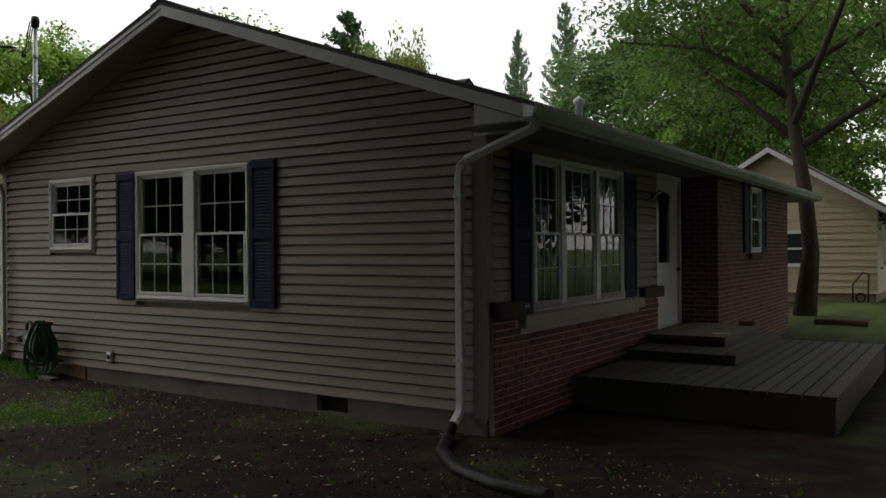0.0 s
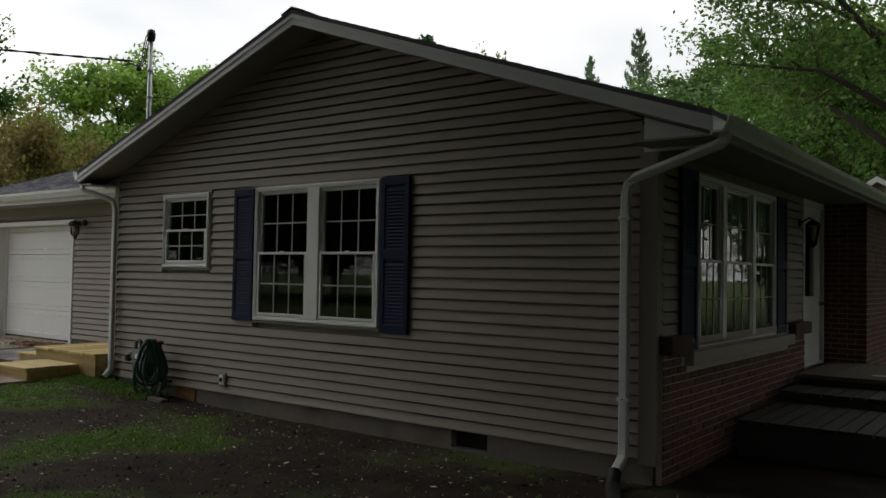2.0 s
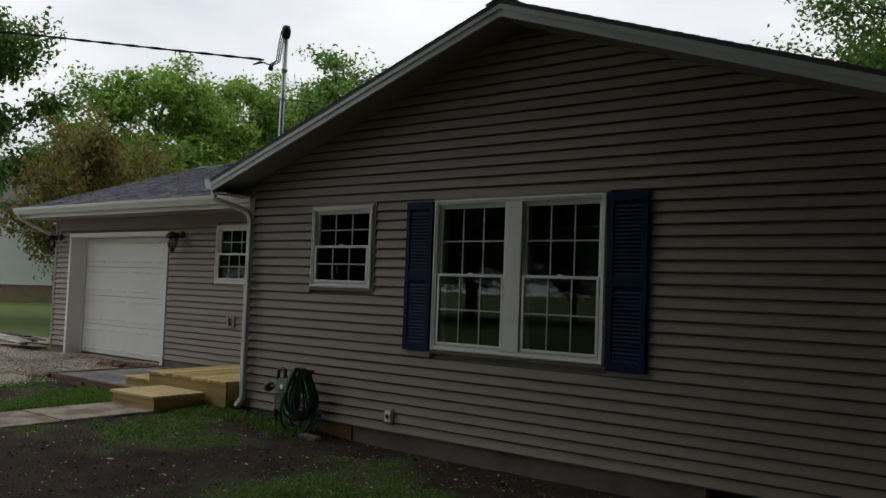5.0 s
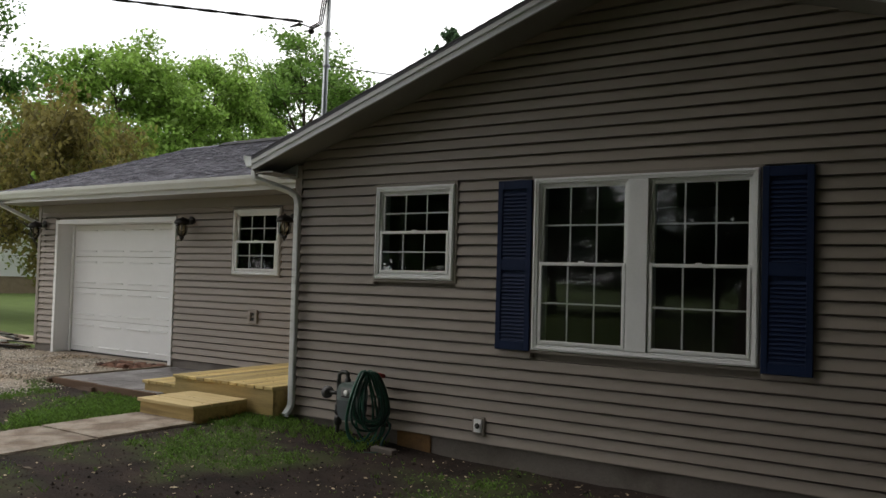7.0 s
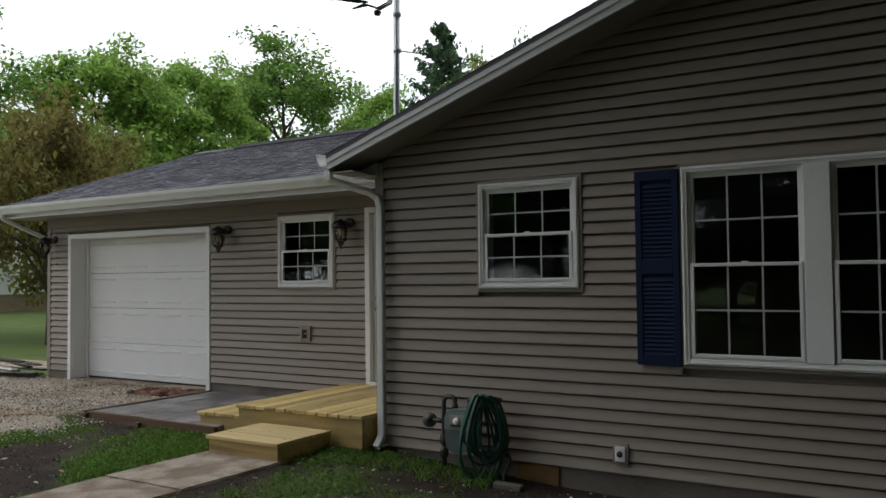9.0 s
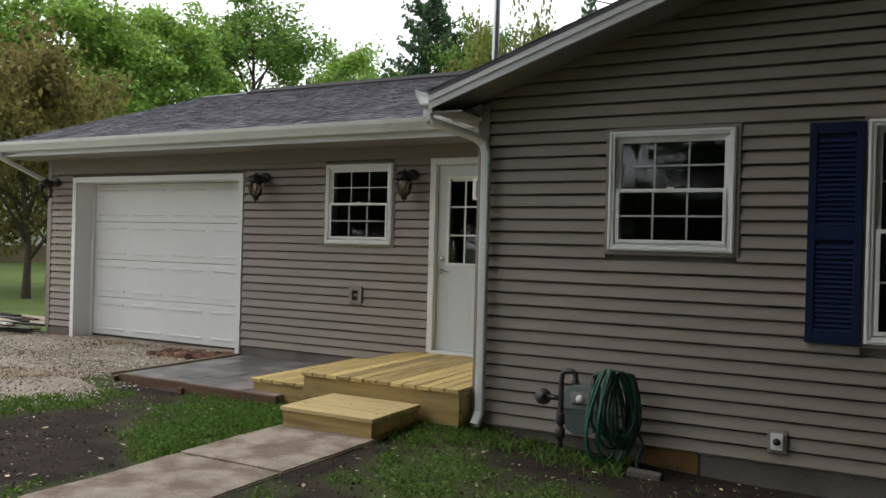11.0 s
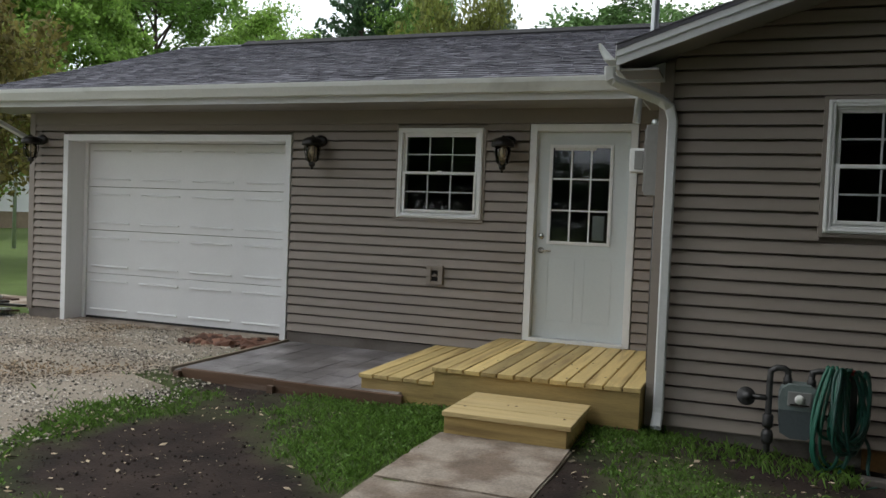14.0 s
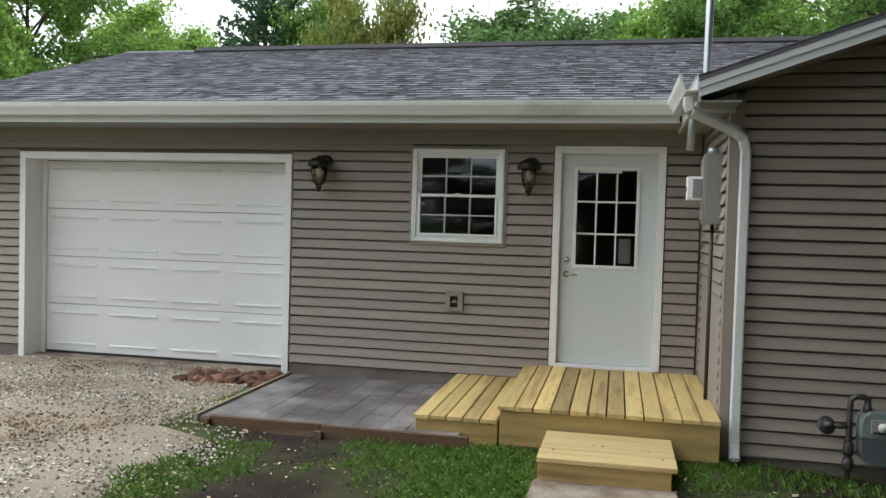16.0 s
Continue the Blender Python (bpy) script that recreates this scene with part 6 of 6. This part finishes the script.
def blades(count, x0, x1, y0, y1, lo, hi, keep):
    made = 0
    for _ in range(count):
        x, y = rg.uniform(x0, x1), rg.uniform(y0, y1)
        if in_walk(x, y) or rg.uniform() < keep(x, y):
            continue
        z = ground_z(x, y) - 0.004
        for _k in range(4):
            a, h, w = rg.uniform(0, 6.283), rg.uniform(lo, hi), rg.uniform(0.0022, 0.005)
            ox, oy = x + rg.normal() * 0.02, y + rg.normal() * 0.02
            dx, dy = math.cos(a), math.sin(a)
            ln = h * rg.uniform(0.3, 1.1)
            k = len(bl_v)
            bl_v.extend([(ox - dy * w, oy + dx * w, z), (ox + dy * w, oy - dx * w, z), (ox + dx * ln * 0.4 + dy * w * 0.8, oy + dy * ln * 0.4 - dx * w * 0.8, z + h * 0.7), (ox + dx * ln, oy + dy * ln, z + h)])
            bl_f.append((k, k + 1, k + 2, k + 3))


blades(22000, -15.6, -10.9, 2.6, 6.5, 0.018, 0.066, lambda x, y: 1.25 * soil_at(x, y) if x > gravel_edge(y) - 0.1 else 0.996)
blades(20000, -11.2, -5.5, 2.6, 6.45, 0.015, 0.045, lambda x, y: min(0.985, 1.35 * soil_at(x, y)))
blades(3500, -5.5, -0.5, 3.0, 6.3, 0.02, 0.05, lambda x, y: min(0.97, 0.5 + soil_at(x, y)))
blades(300, -11.0, -9.6, 5.9, 6.5, 0.025, 0.08, lambda x, y: 0.2)
grass = raw("grass", bl_v, bl_f, GRASS)
grass.color = (0.125, 0.225, 0.042, 1)
tagged(grass, "short green grass and weeds in the soil", "grass", kind="stuff")
# broad weed leaves
wp = []
while len(wp) < 8500:
    x, y = rg.uniform(-15.4, -6.0), rg.uniform(2.6, 6.5)
    if not in_walk(x, y) and x > gravel_edge(y) and rg.uniform() > 1.15 * soil_at(x, y):
        wp.append((x, y, ground_z(x, y) + rg.uniform(0.01, 0.05)))
v, f = leaf_cloud(np.array(wp), rg.uniform(0.007, 0.019, len(wp)), rg)
weeds = new("clover", crown_mesh("clover", v, f, GRASS))
weeds.color = (0.135, 0.250, 0.052, 1)
tagged(weeds, "small round clover and weed leaves", "weeds", kind="stuff")
# fallen leaves and wood chips
cp = []
while len(cp) < 4200:
    x, y = rg.uniform(-15.0, -0.5), rg.uniform(2.4, 6.5)
    if not in_walk(x, y) and rg.uniform() < 0.25 + soil_at(x, y):
        cp.append((x, y, ground_z(x, y) + 0.008))
v, f = leaf_cloud(np.array(cp), np.minimum(0.05, 0.007 + rg.exponential(0.007, len(cp))), rg)
v = v.reshape(-1, 4, 3)
c = v.mean(1, keepdims=True)
v = c + (v - c) * np.array([1, 1, 0.35])[None, None, :]
litter = new("leaf_litter", crown_mesh("leaf_litter", v.reshape(-1, 3), f, CHIP))
tagged(litter, "pale dry leaf scraps and chips on the soil", "litter", kind="stuff")
# crumbs of soil
qv, qf, n_cl = [], [], 0
oct_f = ((0, 2, 4), (2, 1, 4), (1, 3, 4), (3, 0, 4))
while n_cl < 24000:
    x, y = rg.uniform(-15.0, -0.5), rg.uniform(2.4, 6.5)
    if in_walk(x, y) or rg.uniform() > soil_at(x, y):
        continue
    s = 0.004 + rg.exponential(0.004)
    z = ground_z(x, y)
    a = rg.uniform(0, 3.14)
    ca, sa = math.cos(a) * s, math.sin(a) * s
    k = len(qv)
    qv += [(x + ca, y + sa, z - 0.003), (x - ca, y - sa, z - 0.003), (x - sa, y + ca, z - 0.003), (x + sa, y - ca, z - 0.003), (x + rg.normal() * 0.2 * s, y, z + s * rg.uniform(0.4, 0.9))]
    qf += [tuple(k + i for i in q) for q in oct_f]
    n_cl += 1
SOILBIT = mat("dark_soil_crumbs", (0.048, 0.036, 0.030), 0.95, vary=0.3, scale=9, fine=90, bump=0.3, rnd=0.45, island=True, spec=0.2)
tagged(raw("soil_crumbs", qv, qf, SOILBIT), "dark loose crumbs of bare soil", "soil", kind="stuff")
# loose stones
pv, pf = [], []
oct_f = ((0, 2, 4), (2, 1, 4), (1, 3, 4), (3, 0, 4), (2, 0, 5), (1, 2, 5), (3, 1, 5), (0, 3, 5))
n_st = 0
while n_st < 24000:
    y = rg.uniform(2.2, 8.35)
    x = -14.45 - 6.0 * rg.uniform() ** 1.25
    lim = -15.2 if y > 6.15 else gravel_edge(y) + 0.25 * abs(rg.normal())
    if x > lim:
        continue
    if noise.noise((x * 0.9, y * 1.6, 4)) > 0.08 and rg.uniform() < 0.72:
        continue
    s = rg.uniform(0.006, 0.017)
    z = ground_z(x, y) + 0.018
    r = rg.uniform(0.6, 1.3, 6) * s
    a = rg.uniform(0, 3.14)
    ca, sa = math.cos(a), math.sin(a)
    k = len(pv)
    pv += [(x + ca * r[0], y + sa * r[0], z), (x - ca * r[1], y - sa * r[1], z), (x - sa * r[2], y + ca * r[2], z), (x + sa * r[3], y - ca * r[3], z), (x, y, z + r[4] * 0.7), (x, y, z - r[5] * 0.7)]
    pf += [tuple(k + i for i in q) for q in oct_f]
    n_st += 1
stones = raw("gravel_stones", pv, pf, PEBBLE)
tagged(stones, "loose pale limestone gravel stones", "gravel", kind="stuff")

# ---- shingles of the garage roof, course by course ----
slope_len = math.hypot(GRY - GEY, GRZ - GEZ)
tilt = math.degrees(math.atan2(GRZ - GEZ, GRY - GEY))
expo = 0.143
sh_cache = {}
layers = {True: ([], []), False: ([], [])}
n_parts = 0
srand = random.Random(12)
for r in range(int(slope_len / expo)):
    x = GX0 - srand.uniform(0, 0.3)
    while x < -8.4 + r * 0.12:
        w = srand.choice((0.07, 0.09, 0.12, 0.15, 0.19))
        a, b = max(x, GX0 - 0.01), x + w
        lift = srand.choice((0.0, 0.006, 0.010))
        yy, zz = GEY + (r * expo) / slope_len * (GRY - GEY), GEZ + (r * expo) / slope_len * (GRZ - GEZ)
        # courses stop where the house roof takes over
        if b - a > 0.03 and (a < EL or roof_z(min(a, XA)) < zz + 0.05):
            if r < 7 and n_parts < 300 and -16.2 < a < EL:
                key = (round(b - a, 2), lift)
                if key not in sh_cache:
                    bm = prism([(0, 0.001), (expo + 0.03, 0.001), (expo + 0.03, 0.004), (0, 0.011 + lift)], 0, key[0] - 0.003, "x")
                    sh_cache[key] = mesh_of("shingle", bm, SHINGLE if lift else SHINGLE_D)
                part("shingle", sh_cache[key], SHINGLE, groof, m=Matrix.Translation((a, yy - (0.015 if r == 0 else 0), zz)) @ pose(0, 0, 0, tilt))
                n_parts += 1
            else:
                ct, st_ = math.cos(radians(tilt)), math.sin(radians(tilt))
                sv_, sf_ = layers[lift > 0]
                k = len(sv_)
                for (dx, dv, dn) in ((0, 0, 0.001), (b - a - 0.003, 0, 0.001), (b - a - 0.003, expo + 0.03, 0.001), (0, expo + 0.03, 0.001), (0, 0, 0.011 + lift), (b - a - 0.003, 0, 0.011 + lift), (b - a - 0.003, expo + 0.03, 0.004), (0, expo + 0.03, 0.004)):
                    sv_.append((a + dx, yy + dv * ct - dn * st_ - (0.015 if r == 0 else 0), zz + dv * st_ + dn * ct))
                sf_ += [(k + 4, k + 5, k + 6, k + 7), (k, k + 1, k + 5, k + 4), (k + 1, k + 2, k + 6, k + 5), (k + 3, k, k + 4, k + 7)]
        x += w
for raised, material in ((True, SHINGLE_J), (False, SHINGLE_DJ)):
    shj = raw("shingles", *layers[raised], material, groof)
    tagged(shj, kind="stuff")
